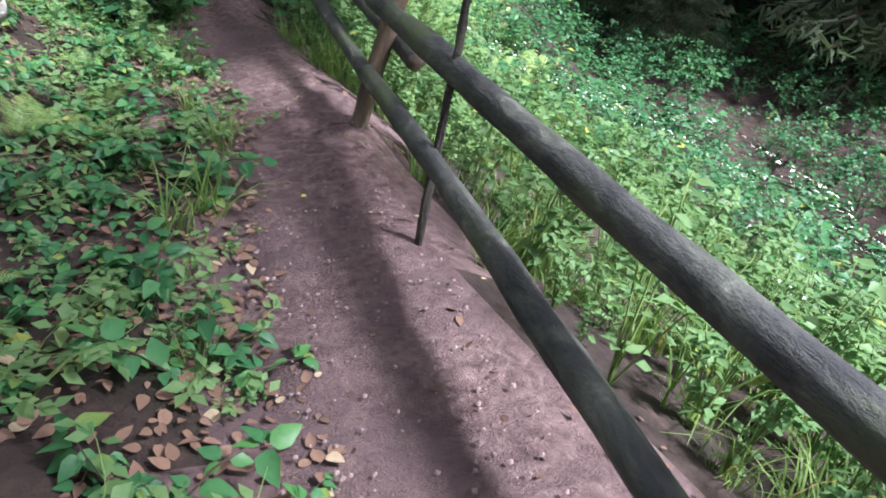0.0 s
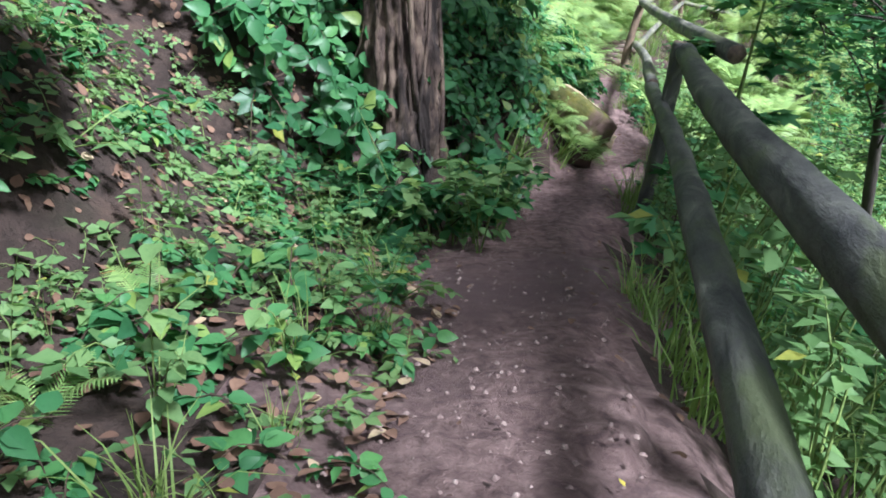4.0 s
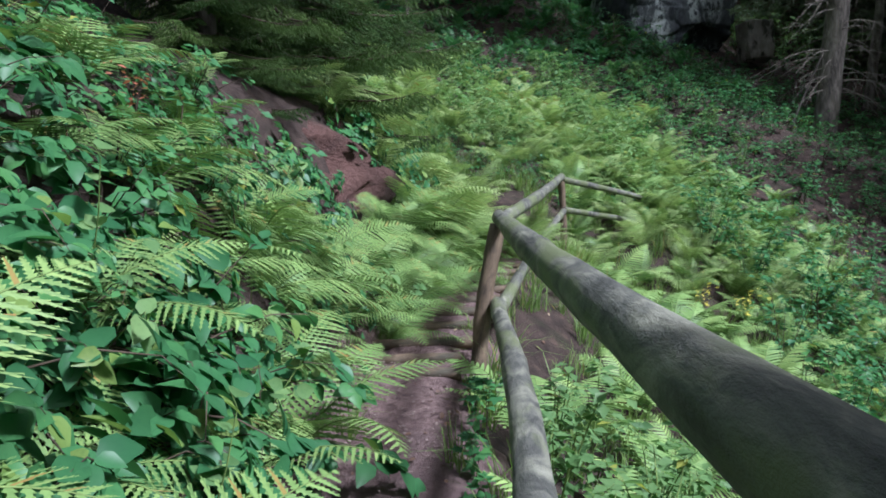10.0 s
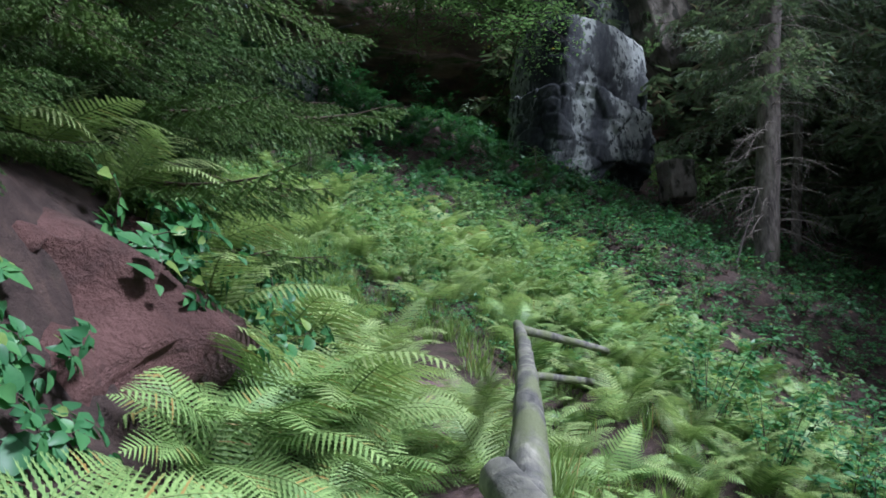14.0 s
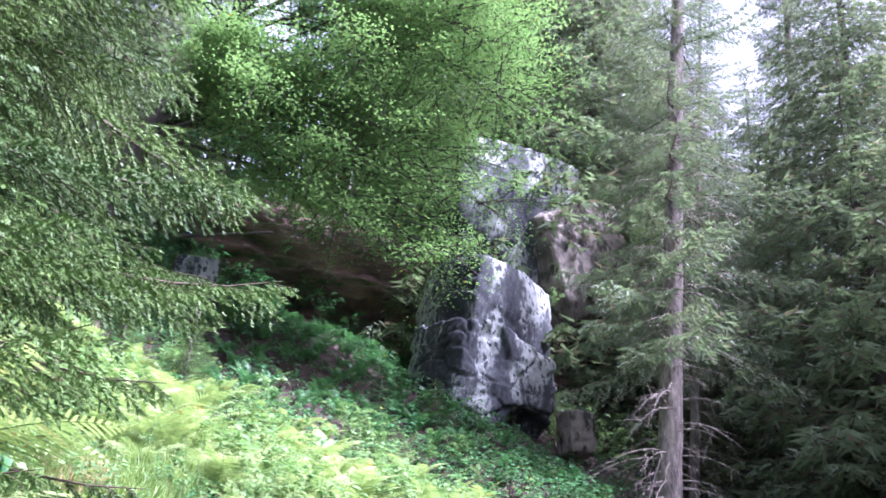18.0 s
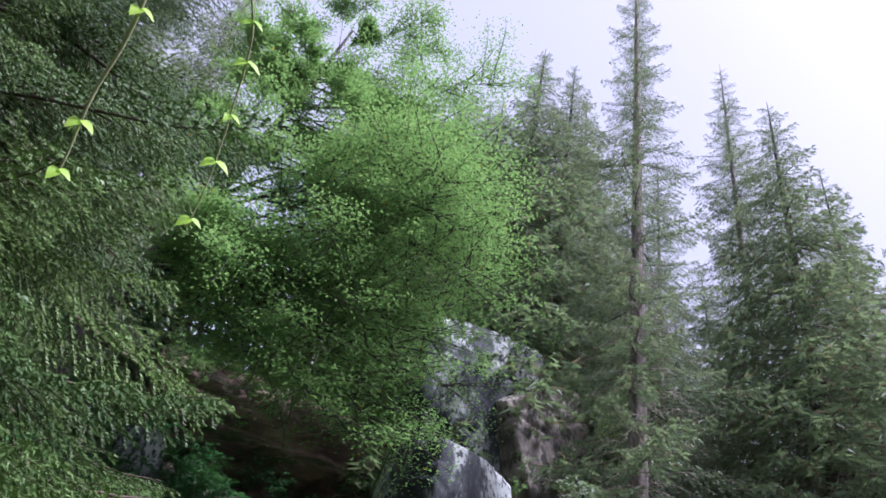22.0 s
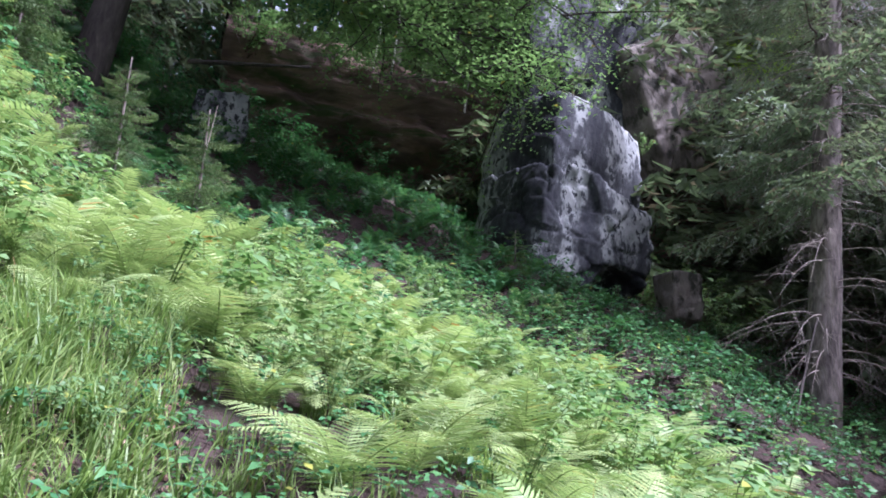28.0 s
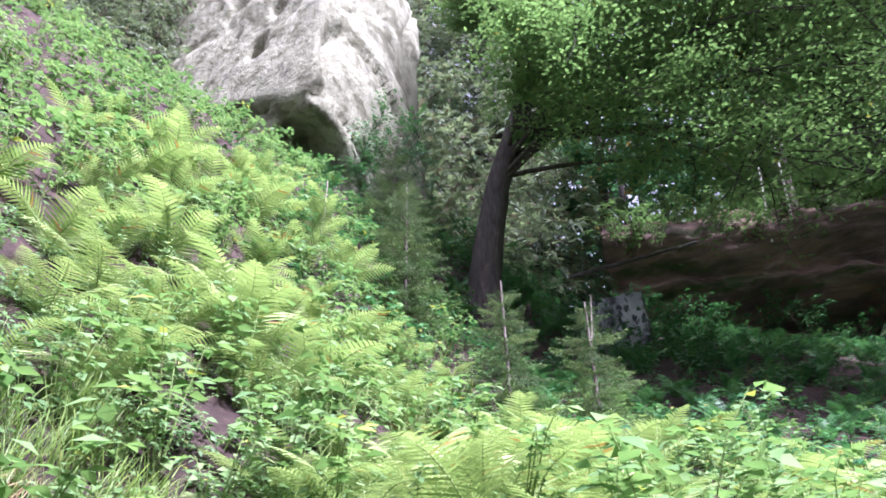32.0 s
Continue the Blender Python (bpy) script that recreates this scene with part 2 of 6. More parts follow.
M_LIMELEAF = leaf_material("lime_leaf", (0.2, 0.36, 0.03), (0.3, 0.5, 0.05), (0.42, 0.6, 0.09), 0.5, 0.5, worn=0.0)
M_VINESTEM = solid_material("vine_stem", [(0.3, (0.16, 0.17, 0.08)), (0.7, (0.3, 0.3, 0.16))], 9, 4, 0.7)
M_BLOOM = leaf_material("white_bloom", (0.5, 0.53, 0.5), (0.65, 0.67, 0.64), (0.78, 0.78, 0.75), 0.6, 0.3)
M_REDLEAF = leaf_material("reddened_leaf", (0.3, 0.1, 0.06), (0.45, 0.16, 0.1), (0.55, 0.25, 0.15), 0.5, 0.3)
M_SOIL = solid_material("trodden_soil", [(0.32, (0.1, 0.062, 0.06)), (0.5, (0.21, 0.138, 0.13)), (0.7, (0.36, 0.25, 0.23))], 16.0, 11, 0.9, bump=1.0, bump_scale=80, second=(0.9, 0.45, 0.68, (0.15, 0.1, 0.1)), distort=0.6, deep=0.03)
M_FLOOR = solid_material("forest_floor", [(0.3, (0.022, 0.015, 0.013)), (0.55, (0.062, 0.042, 0.035)), (0.8, (0.13, 0.085, 0.065))], 5.0, 9, 0.95, bump=1.0, bump_scale=30, second=(1.4, 0.55, 0.7, (0.03, 0.032, 0.016)), deep=0.04)
M_REDSOIL = solid_material("red_earth", [(0.25, (0.045, 0.024, 0.021)), (0.5, (0.11, 0.057, 0.048)), (0.8, (0.2, 0.11, 0.095))], 2.2, 9, 0.9, bump=1.0, bump_scale=16, second=(1.0, 0.5, 0.65, (0.04, 0.032, 0.025)), distort=1.0, deep=0.08)
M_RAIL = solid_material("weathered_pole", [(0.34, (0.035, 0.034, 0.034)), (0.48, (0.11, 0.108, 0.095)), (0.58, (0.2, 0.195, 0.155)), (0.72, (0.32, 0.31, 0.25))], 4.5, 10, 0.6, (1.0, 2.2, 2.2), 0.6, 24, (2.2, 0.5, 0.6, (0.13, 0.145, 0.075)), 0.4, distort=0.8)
# Darker pole: weathering and moss, with the first fences' shade put into the colour.
M_SHADERAIL = solid_material("shaded_weathered_pole", [(0.34, (0.022, 0.022, 0.024)), (0.48, (0.055, 0.055, 0.052)), (0.6, (0.1, 0.102, 0.085)), (0.74, (0.24, 0.24, 0.2))], 4.5, 10, 0.6, (1.0, 2.2, 2.2), 0.6, 24, (2.2, 0.52, 0.62, (0.075, 0.09, 0.045)), 0.4, distort=0.8)
M_POST = solid_material("weathered_post", [(0.3, (0.05, 0.036, 0.028)), (0.5, (0.14, 0.1, 0.068)), (0.72, (0.26, 0.19, 0.125))], 6.0, 6, 0.7, (1.0, 4.0, 4.0), 0.4, 30, (2.5, 0.5, 0.7, (0.08, 0.07, 0.05)))
M_ENDGRAIN = solid_material("cut_wood_end", [(0.3, (0.05, 0.035, 0.03)), (0.7, (0.2, 0.15, 0.11))], 20, 5, 0.8)
M_BARK = solid_material("rough_bark", [(0.36, (0.022, 0.016, 0.015)), (0.47, (0.09, 0.062, 0.052)), (0.58, (0.2, 0.145, 0.11)), (0.72, (0.36, 0.28, 0.2))], 8.0, 12, 0.9, (1, 1, 0.3), 1.0, 16, (3.4, 0.48, 0.58, (0.035, 0.027, 0.025)), distort=1.2, deep=0.05)
M_SPRUCEBARK = solid_material("spruce_bark", [(0.34, (0.05, 0.043, 0.038)), (0.48, (0.15, 0.128, 0.112)), (0.66, (0.3, 0.262, 0.228))], 3.0, 8, 0.9, (2, 2, 0.6), 0.9, 12, (1.2, 0.5, 0.7, (0.14, 0.13, 0.09)))
M_DARKBARK = solid_material("dark_bark", [(0.3, (0.03, 0.025, 0.022)), (0.6, (0.075, 0.065, 0.055)), (0.8, (0.14, 0.12, 0.1))], 4.0, 7, 0.9, (2, 2, 0.5), 0.8, 14)
M_TWIG = solid_material("twig_brown", [(0.3, (0.04, 0.028, 0.02)), (0.7, (0.11, 0.08, 0.055))], 9, 4, 0.8)
M_DEADTWIG = solid_material("dead_twig", [(0.3, (0.2, 0.17, 0.145)), (0.7, (0.4, 0.35, 0.3))], 9, 4, 0.85)
M_GREENSTEM = solid_material("green_stem", [(0.3, (0.1, 0.16, 0.04)), (0.7, (0.22, 0.3, 0.09))], 9, 4, 0.6)
M_SANDSTONE = solid_material("algae_stained_sandstone", [(0.42, (0.025, 0.028, 0.032)), (0.495, (0.06, 0.065, 0.066)), (0.54, (0.24, 0.26, 0.245)), (0.7, (0.42, 0.44, 0.4))], 0.5, 14, 0.9, (1.0, 1.0, 0.5), 0.8, 5, (5.0, 0.52, 0.58, (0.035, 0.04, 0.042)), distort=0.25, deep=0.1)
M_PALEROCK = solid_material("pale_lichen_rock", [(0.34, (0.055, 0.048, 0.042)), (0.46, (0.17, 0.15, 0.125)), (0.7, (0.36, 0.32, 0.27))], 0.5, 13, 0.9, (1, 1, 0.6), 0.8, 5, (2.2, 0.5, 0.6, (0.05, 0.05, 0.038)), distort=0.2, deep=0.12)
M_WALLROCK = solid_material("pitted_white_sandstone", [(0.3, (0.1, 0.095, 0.075)), (0.42, (0.2, 0.205, 0.14)), (0.6, (0.285, 0.29, 0.205)), (0.75, (0.36, 0.365, 0.265))], 1.4, 14, 0.9, (1, 1, 1), 0.7, 5, (1.3, 0.5, 0.6, (0.12, 0.12, 0.075)), distort=0.3, deep=0.2)
M_WHITEROCK = solid_material("white_limed_rock", [(0.27, (0.16, 0.15, 0.135)), (0.42, (0.44, 0.42, 0.37)), (0.66, (0.66, 0.64, 0.58))], 4.0, 12, 0.9, bump=0.9, bump_scale=12, second=(6.0, 0.54, 0.62, (0.07, 0.065, 0.06)), deep=0.04)
M_DARKROCK = solid_material("dark_layered_rock", [(0.3, (0.06, 0.048, 0.045)), (0.45, (0.15, 0.105, 0.09)), (0.6, (0.27, 0.18, 0.145)), (0.8, (0.36, 0.27, 0.21))], 0.7, 10, 0.9, (0.45, 0.45, 3.2), 1.0, 4, (0.6, 0.54, 0.64, (0.07, 0.09, 0.04)), deep=0.12)
M_MOSS = solid_material("yellow_moss", [(0.3, (0.035, 0.042, 0.012)), (0.55, (0.085, 0.085, 0.02)), (0.75, (0.16, 0.14, 0.032))], 9, 8, 0.95, bump=1.0, bump_scale=50, second=(3.0, 0.5, 0.62, (0.12, 0.08, 0.065)))
M_PALESTONE = solid_material("pale_broken_stone", [(0.3, (0.2, 0.15, 0.09)), (0.5, (0.38, 0.3, 0.2)), (0.72, (0.55, 0.46, 0.33))], 9, 8, 0.9, bump=0.8, bump_scale=30)
M_STONE = solid_material("grit_stone", [(0.3, (0.15, 0.1, 0.095)), (0.6, (0.27, 0.2, 0.18)), (0.8, (0.45, 0.38, 0.34))], 60, 3, 0.9)


# ---------------------------------------------------------------- templates
def leaf_shape(rows=4, wide=0.62, fold=0.12, tooth=0.0, droop=0.12):
    """A folded leaf from (0, 0, 0) to (0, 1, 0); z is its upper side."""
    s = np.linspace(0, 1, rows + 2)
    mid = np.stack([0 * s, s, -droop * s**2], 1)
    w = wide / 2 * np.sin(np.pi * s**0.75) ** 0.85
    saw = 1 + tooth * np.where(np.arange(rows + 2) % 2 == 0, -1, 1)
    inner = s[1:-1]
    lft = np.stack([-(w * saw)[1:-1], inner - 0.04, fold * w[1:-1] * 2 - droop * inner**2], 1)
    rgt = lft * (-1, 1, 1)
    v = np.concatenate([mid, lft, rgt])
    n, f = rows + 2, []
    for i in range(rows + 1):
        for base in (n, n + rows):
            a, b = i, i + 1
            ea = base + i - 1 if 0 < i else None
            eb = base + i if i < rows else None
            tri = [[a, b, eb]] if ea is None else ([[a, b, ea]] if eb is None else [[a, b, eb], [a, eb, ea]])
            f += [t if base == n else t[::-1] for t in tri]
    return v, np.array(f)


def lobed_leaf():
    """A hand-shaped leaf with five pointed lobes."""
    pts = [(0, 0)]
    for a, r in ((-150, 0.25), (-112, 0.5), (-88, 0.33), (-55, 0.72), (-30, 0.42), (0, 0.95), (30, 0.42), (55, 0.72), (88, 0.33), (112, 0.5), (150, 0.25)):
        pts.append((math.sin(radians(a)) * r, 0.18 + math.cos(radians(a)) * r))
    v = np.array([(x, y, -0.1 * (x * x + (y - 0.2) ** 2) + 0.1 * abs(x)) for x, y in pts])
    v = np.vstack([v, (0, 0.22, 0.0)])
    n = len(pts)
    f = [[n, i, i + 1] for i in range(1, n - 1)] + [[0, 1, n], [0, n, n - 1]]
    return v, np.array(f)


LEAF = leaf_shape()
LEAF_TOOTH = leaf_shape(5, 0.64, 0.16, 0.05, 0.2)
LEAF_SMALL = leaf_shape(1, 0.62, 0.12)
LEAF_LOBED = lobed_leaf()
LEAF_TINY = (np.array([(0, 0, 0), (0.3, 0.45, 0.06), (0, 1, -0.1), (-0.3, 0.5, 0.06)]), np.array([[0, 1, 2], [0, 2, 3]]))
WIDE_NEEDLE = np.array([(-0.2, 0, 0), (0.2, 0, 0), (0, 1, 0.02)])
NEEDLE_V, NEEDLE_F = np.array([(-0.13, 0, 0), (0.13, 0, 0), (0, 1, 0.02)]), np.array([[0, 1, 2]])


def frond_shape(r, pairs=19, lobes=5, arch=0.75, lift=1.05):
    """One fern frond, 1 long, rising then bowing over; local y runs outward, z up."""
    bag = Bag()
    n = pairs + 3
    s = np.linspace(0, 1, n)
    ang = lift - arch * 1.9 * s**1.3
    step = 1 / (n - 1)
    y = np.concatenate([[0], np.cumsum(np.cos(ang[:-1]) * step)])
    z = np.concatenate([[0], np.cumsum(np.sin(ang[:-1]) * step)])
    sway = r.uniform(-0.12, 0.12) * s**2
    line = np.stack([sway, y, z], 1)
    v, f = tube(line, 0.009 * (1 - s * 0.85), 3)
    bag.add(v, f, 1)
    for k in range(2, n):
        t = s[k]
        length = 0.29 * math.sin(math.pi * min(1, 0.16 + t * 0.84)) ** 0.8 * (1 - 0.2 * t) + 0.012
        along = line[k] - line[k - 1]
        along /= np.linalg.norm(along)
        upv = np.cross((1, 0, 0), along)
        for side in (-1, 1):
            out = np.array((side, 0, 0)) * 0.93 + along * (0.34 + 0.2 * t) - upv * r.uniform(0.02, 0.2)
            out /= np.linalg.norm(out)
            half = step * 0.5
            tip = line[k] + out * length - upv * 0.12 * length
            mid = line[k] + out * length * 0.5 - upv * 0.03 * length
            if lobes == 0:
                bag.add([line[k] - along * half * 0.62, line[k] + along * half * 0.62, tip], [[0, 1, 2]])
                continue
            w0, w1 = (half * 0.8, half * 0.6) if lobes == 1 else (half * 0.42, half * 0.34)
            bag.add([line[k] - along * w0, line[k] + along * w0, mid + along * w1, mid - along * w1, tip], [[0, 1, 2], [0, 2, 3], [3, 2, 4]])
            if lobes > 1:
                q = (np.arange(lobes) + 0.5) / (lobes + 0.6)
                base = line[k] + out * (q * length)[:, None] - upv * (0.12 * length * q**2)[:, None]
                wd = half * (1.25 - 1.05 * q) if lobes < 5 else half * (0.86 - 0.62 * q)
                dq = length / lobes * 0.5
                for e in (-1, 1):
                    pv = np.concatenate([base - out * dq * 0.8 + along * (e * wd * 0.45)[:, None], base + out * dq * 0.5 + along * (e * wd * 1.15)[:, None], base + out * dq * 0.8 + along * (e * wd * 0.4)[:, None]])
                    m = lobes
                    bag.add(pv, np.stack([np.arange(m), np.arange(m) + m, np.arange(m) + 2 * m], 1))
    return bag


def frond_turns(seed, fronds):
    """Where a fern's fronds sit round its crown: turns and sizes."""
    r = np.random.default_rng(seed)
    out = []
    for i in range(fronds):
        m = np.array(pose(0, 0, 0, r.uniform(-16, 10), r.uniform(-14, 14), 360 * (i + r.uniform(-0.3, 0.3)) / fronds))
        m[:3, :3] *= r.uniform(0.75, 1.1)
        out.append(m)
    return out


def fern_mesh(seed, fronds, lobes, pairs=19, lift=1.05):
    r = np.random.default_rng(seed)
    bag = Bag()
    for m in frond_turns(seed, fronds):
        fr = frond_shape(r, pairs, lobes, r.uniform(0.5, 0.85), lift)
        for v, f, k in zip(fr.v, fr.f, fr.m):
            bag.v.append(v @ m[:3, :3].T)
            bag.f.append(f + bag.n)
            bag.m.append(k)
        bag.n += fr.n
    return bag


def leafy_mesh(seed, stems, leaves, size, reach, rise, shape, trio=False):
    """Arching stems with leaves along them: bramble, nettle, saplings."""
    r = np.random.default_rng(seed)
    bag = Bag()
    for i in range(stems):
        a = r.uniform(0, 2 * math.pi)
        s = np.linspace(0, 1, 5)
        ln, up = reach * r.uniform(0.5, 1.1), rise * r.uniform(0.6, 1.15)
        bend = r.uniform(-0.5, 0.5)
        px = np.stack([np.cos(a + bend * s) * ln * s, np.sin(a + bend * s) * ln * s, up * np.sin(s * math.pi * r.uniform(0.42, 0.75))], 1)
        v, f = tube(px, 0.004 * (1.25 - s), 3)
        bag.add(v, f, 1)
        k = int(leaves * r.uniform(0.7, 1.2))
        u = np.sort(r.uniform(0.12, 1, k))
        pos = np.stack([np.interp(u, s, px[:, c]) for c in range(3)], 1)
        if trio:
            pos, u = np.repeat(pos, 3, 0), np.repeat(u, 3)
        th = r.uniform(0, 2 * math.pi, len(pos))
        ahead = np.stack([np.cos(th), np.sin(th), r.uniform(-0.45, 0.35, len(pos))], 1)
        upv = np.stack([r.normal(0, 0.35, len(pos)), r.normal(0, 0.35, len(pos)), np.ones(len(pos))], 1)
        bag.stamp(*shape, frames_from(pos + ahead * size * 0.15, ahead, upv, size * r.uniform(0.6, 1.25, len(pos))))
    return bag


def blade_mesh(seed, blades, length, wide, droop=0.8):
    """A tuft of arching grass blades."""
    r = np.random.default_rng(seed)
    bag = Bag()
    for i in range(blades):
        a, ln, lean = r.uniform(0, 2 * math.pi), length * r.uniform(0.45, 1.15), r.uniform(0.15, droop)
        s = np.linspace(0, 1, 4)
        out = ln * lean * s**1.4
        up = ln * (s * (1 - 0.5 * lean * s * s * 1.2))
        c, d = math.cos(a), math.sin(a)
        o = r.normal(0, 0.04 * length / 0.4, 2)
        mid = np.stack([c * out + o[0], d * out + o[1], up], 1)
        w = wide * (1 - s**2) * 0.5 + 0.0005
        side = np.array((-d, c, 0.0))
        v = np.concatenate([mid - side * w[:, None], mid + side * w[:, None]])
        bag.add(v, [[k, k + 1, 5 + k, 4 + k] for k in range(3)])
    return bag

# ---------------------------------------------------------------- lie of the land
PATH_Y = (-9.0, -6.5, -5.3, -4.2, -3.0, -1.7, 0.0, 1.6, 2.1, 2.5, 2.9, 3.3, 3.9, 5.8, 7.0, 9.0, 10.0, 11.0, 12.5, 14.0, 16.0, 19.0, 24.0)
PATH_X = (-2.4, -1.6, -1.25, -0.93, -0.74, -0.42, -0.27, -0.45, -0.12, 0.0, 0.15, 0.45, 0.78, 0.85, 0.95, 1.12, 1.5, 1.9, 2.3, 2.6, 3.05, 3.5, 4.5)
PATH_Z = (0.3, -0.18, -0.36, -0.55, -0.70, -0.86, -1.14, -1.42, -1.47, -1.5, -1.52, -1.56, -1.5, -1.4, -1.38, -1.3, -1.14, -1.02, -0.88, -0.78, -0.5, 0.4, 2.4)
PATH_W = (0.4, 0.38, 0.36, 0.31, 0.3, 0.28, 0.27, 0.6, 0.45, 0.42, 0.36, 0.28, 0.2, 0.17, 0.19, 0.24, 0.3, 0.3, 0.3, 0.3, 0.3, 0.25, 0.2)


def along(y, table):
    """The table's value at y, rounded off between its knots."""
    return (np.interp(y - 0.25, PATH_Y, table) + 2 * np.interp(y, PATH_Y, table) + np.interp(y + 0.25, PATH_Y, table)) / 4


def sstep(a, b, x):
    t = np.clip((x - a) / (b - a), 0, 1)
    return t * t * (3 - 2 * t)


def height(x, y):
    """Ground level: the path's ledge, the bank above it, the drop beside it and the hillside ahead."""
    x, y = np.asarray(x, float), np.asarray(y, float)
    d, zp, w = x - along(y, PATH_X), along(y, PATH_Z), along(y, PATH_W)
    lft, rgt = np.maximum(0, -d - w - 0.05), np.maximum(0, d - w - 0.1)
    steep = 1.1 + 0.9 * sstep(8.5, 10.5, y)
    gentle = 0.35 + 0.95 * sstep(0.6, 2.6, y)
    bank = np.where(lft < 0.9, gentle * lft, gentle * 0.9 + steep * (lft - 0.9))
    brow = 5.5 - 3.7 * (sstep(8.0, 9.4, y) - sstep(13.4, 15.5, y))
    bank = np.where(bank > brow, brow + 0.3 * (bank - brow), bank)
    near = zp + bank - 0.62 * rgt - 0.12 * np.minimum(rgt, 1.0)
    dx, dy = x - 3.1, y - 16.2
    hill = -0.55 + 0.488 * dy - 0.256 * dx + 0.85 * np.maximum(0, -dx - 2.6) - 0.25 * np.maximum(0, dx - 3) * sstep(24, 16, y)
    hill = hill - 1.25 * sstep(17.0, 27.0, y) * sstep(37.0, 30.0, y) * sstep(-5.0, -1.0, x) * sstep(12.0, 8.0, x)
    hill = np.where(hill > 14, 14 + 0.3 * (hill - 14), hill)
    ledge = sstep(1.5, 0.4, np.abs(d)) * sstep(19, 16, y)
    hill = hill * (1 - ledge) + zp * ledge
    k = sstep(11.5, 16.0, y)
    z = near * (1 - k) + hill * k
    z = np.where(z < -8, -8 + 0.06 * (z + 8), z)
    rough = sstep(0.0, 1.0, np.abs(d) - w)
    z = z + rough * (0.07 * np.sin(2.3 * x + 1.1 * y) * np.sin(1.7 * y - 0.6 * x) + 0.16 * np.sin(0.8 * x + 2) * np.sin(0.9 * y))
    z = z + 0.012 * np.sin(9 * x + 3 * y) * np.sin(7 * y)
    far = sstep(60, 140, np.hypot(x - 5, y - 20))
    return z * (1 - far) + far * np.clip(z, -6, 16)


def ground_normal(x, y, e=0.15):
    gx = (height(x + e, y) - height(x - e, y)) / (2 * e)
    gy = (height(x, y + e) - height(x, y - e)) / (2 * e)
    n = np.stack([-gx, -gy, np.ones_like(gx)], -1)
    return n / np.linalg.norm(n, axis=-1, keepdims=True)


def grid_mesh(name, xs, ys, zfun, mat):
    gx, gy = np.meshgrid(xs, ys)
    v = np.stack([gx, gy, zfun(gx, gy)], -1).reshape(-1, 3)
    nx, ny = len(xs), len(ys)
    i, j = np.meshgrid(np.arange(ny - 1), np.arange(nx - 1), indexing="ij")
    a = (i * nx + j).ravel()
    return mesh_of(name, v, np.stack([a, a + 1, a + nx + 1, a + nx], 1), mat, True)


def spread(near, far, mid, n):
    s = np.linspace(-1, 1, n)
    return mid + near * s + (far - near) * np.sign(s) * np.abs(s) ** 5


def sunk(x, y):
    d, w = np.abs(x - along(y, PATH_X)), along(y, PATH_W)
    return height(x, y) - 0.06 * sstep(w + 0.15, w - 0.05, d) * (y < 15.5) * (y > -9)


ground = new("ground", grid_mesh("ground", spread(22, 900, 4, 300), spread(24, 900, 10, 330), sunk, [M_FLOOR, M_SOIL]))
mid = np.array([tuple(f.center) for f in ground.data.polygons])
by_path = (np.abs(mid[:, 0] - along(mid[:, 1], PATH_X)) < along(mid[:, 1], PATH_W) + 0.32 + 0.14 * np.sin(7 * mid[:, 1])) & (mid[:, 1] < 9.5)
ground.data.polygons.foreach_set("material_index", by_path.astype(np.int32))
tagged(ground, "dark leaf-strewn forest floor on a steep hillside", "ground", kind="structure")


def path_mesh():
    ys = np.arange(-8.5, 15.6, 0.05)
    u = np.linspace(-1, 1, 29)
    half = (along(ys, PATH_W) + 0.42)[:, None] * u[None]
    gx = along(ys, PATH_X)[:, None] + half
    gy = np.repeat(ys[:, None], len(u), 1)
    lump = np.array([[0.03 * fbm((x, y, 0), 3.0, 3) + 0.035 * fbm((x, y, 4), 9.0, 4) for x, y in zip(rx, ry)] for rx, ry in zip(gx, gy)])
    rag = np.array([[0.16 * fbm((x, y, 9), 2.2, 4) for x, y in zip(rx, ry)] for rx, ry in zip(gx, gy)])
    edge = sstep(0.0, 0.34, np.abs(half) - along(ys, PATH_W)[:, None] + 0.06 + rag)
    z = height(gx, gy) + lump * (0.35 + 0.9 * edge) + 0.01 - 0.09 * edge
    v = np.stack([gx, gy, z], -1).reshape(-1, 3)
    n = len(u)
    i, j = np.meshgrid(np.arange(len(ys) - 1), np.arange(n - 1), indexing="ij")
    a = (i * n + j).ravel()
    return mesh_of("footpath", v, np.stack([a, a + 1, a + n + 1, a + n], 1), M_SOIL, True)


path = tagged(new("footpath", path_mesh()), "trodden mauve-brown earth footpath with grit", "path", kind="structure")


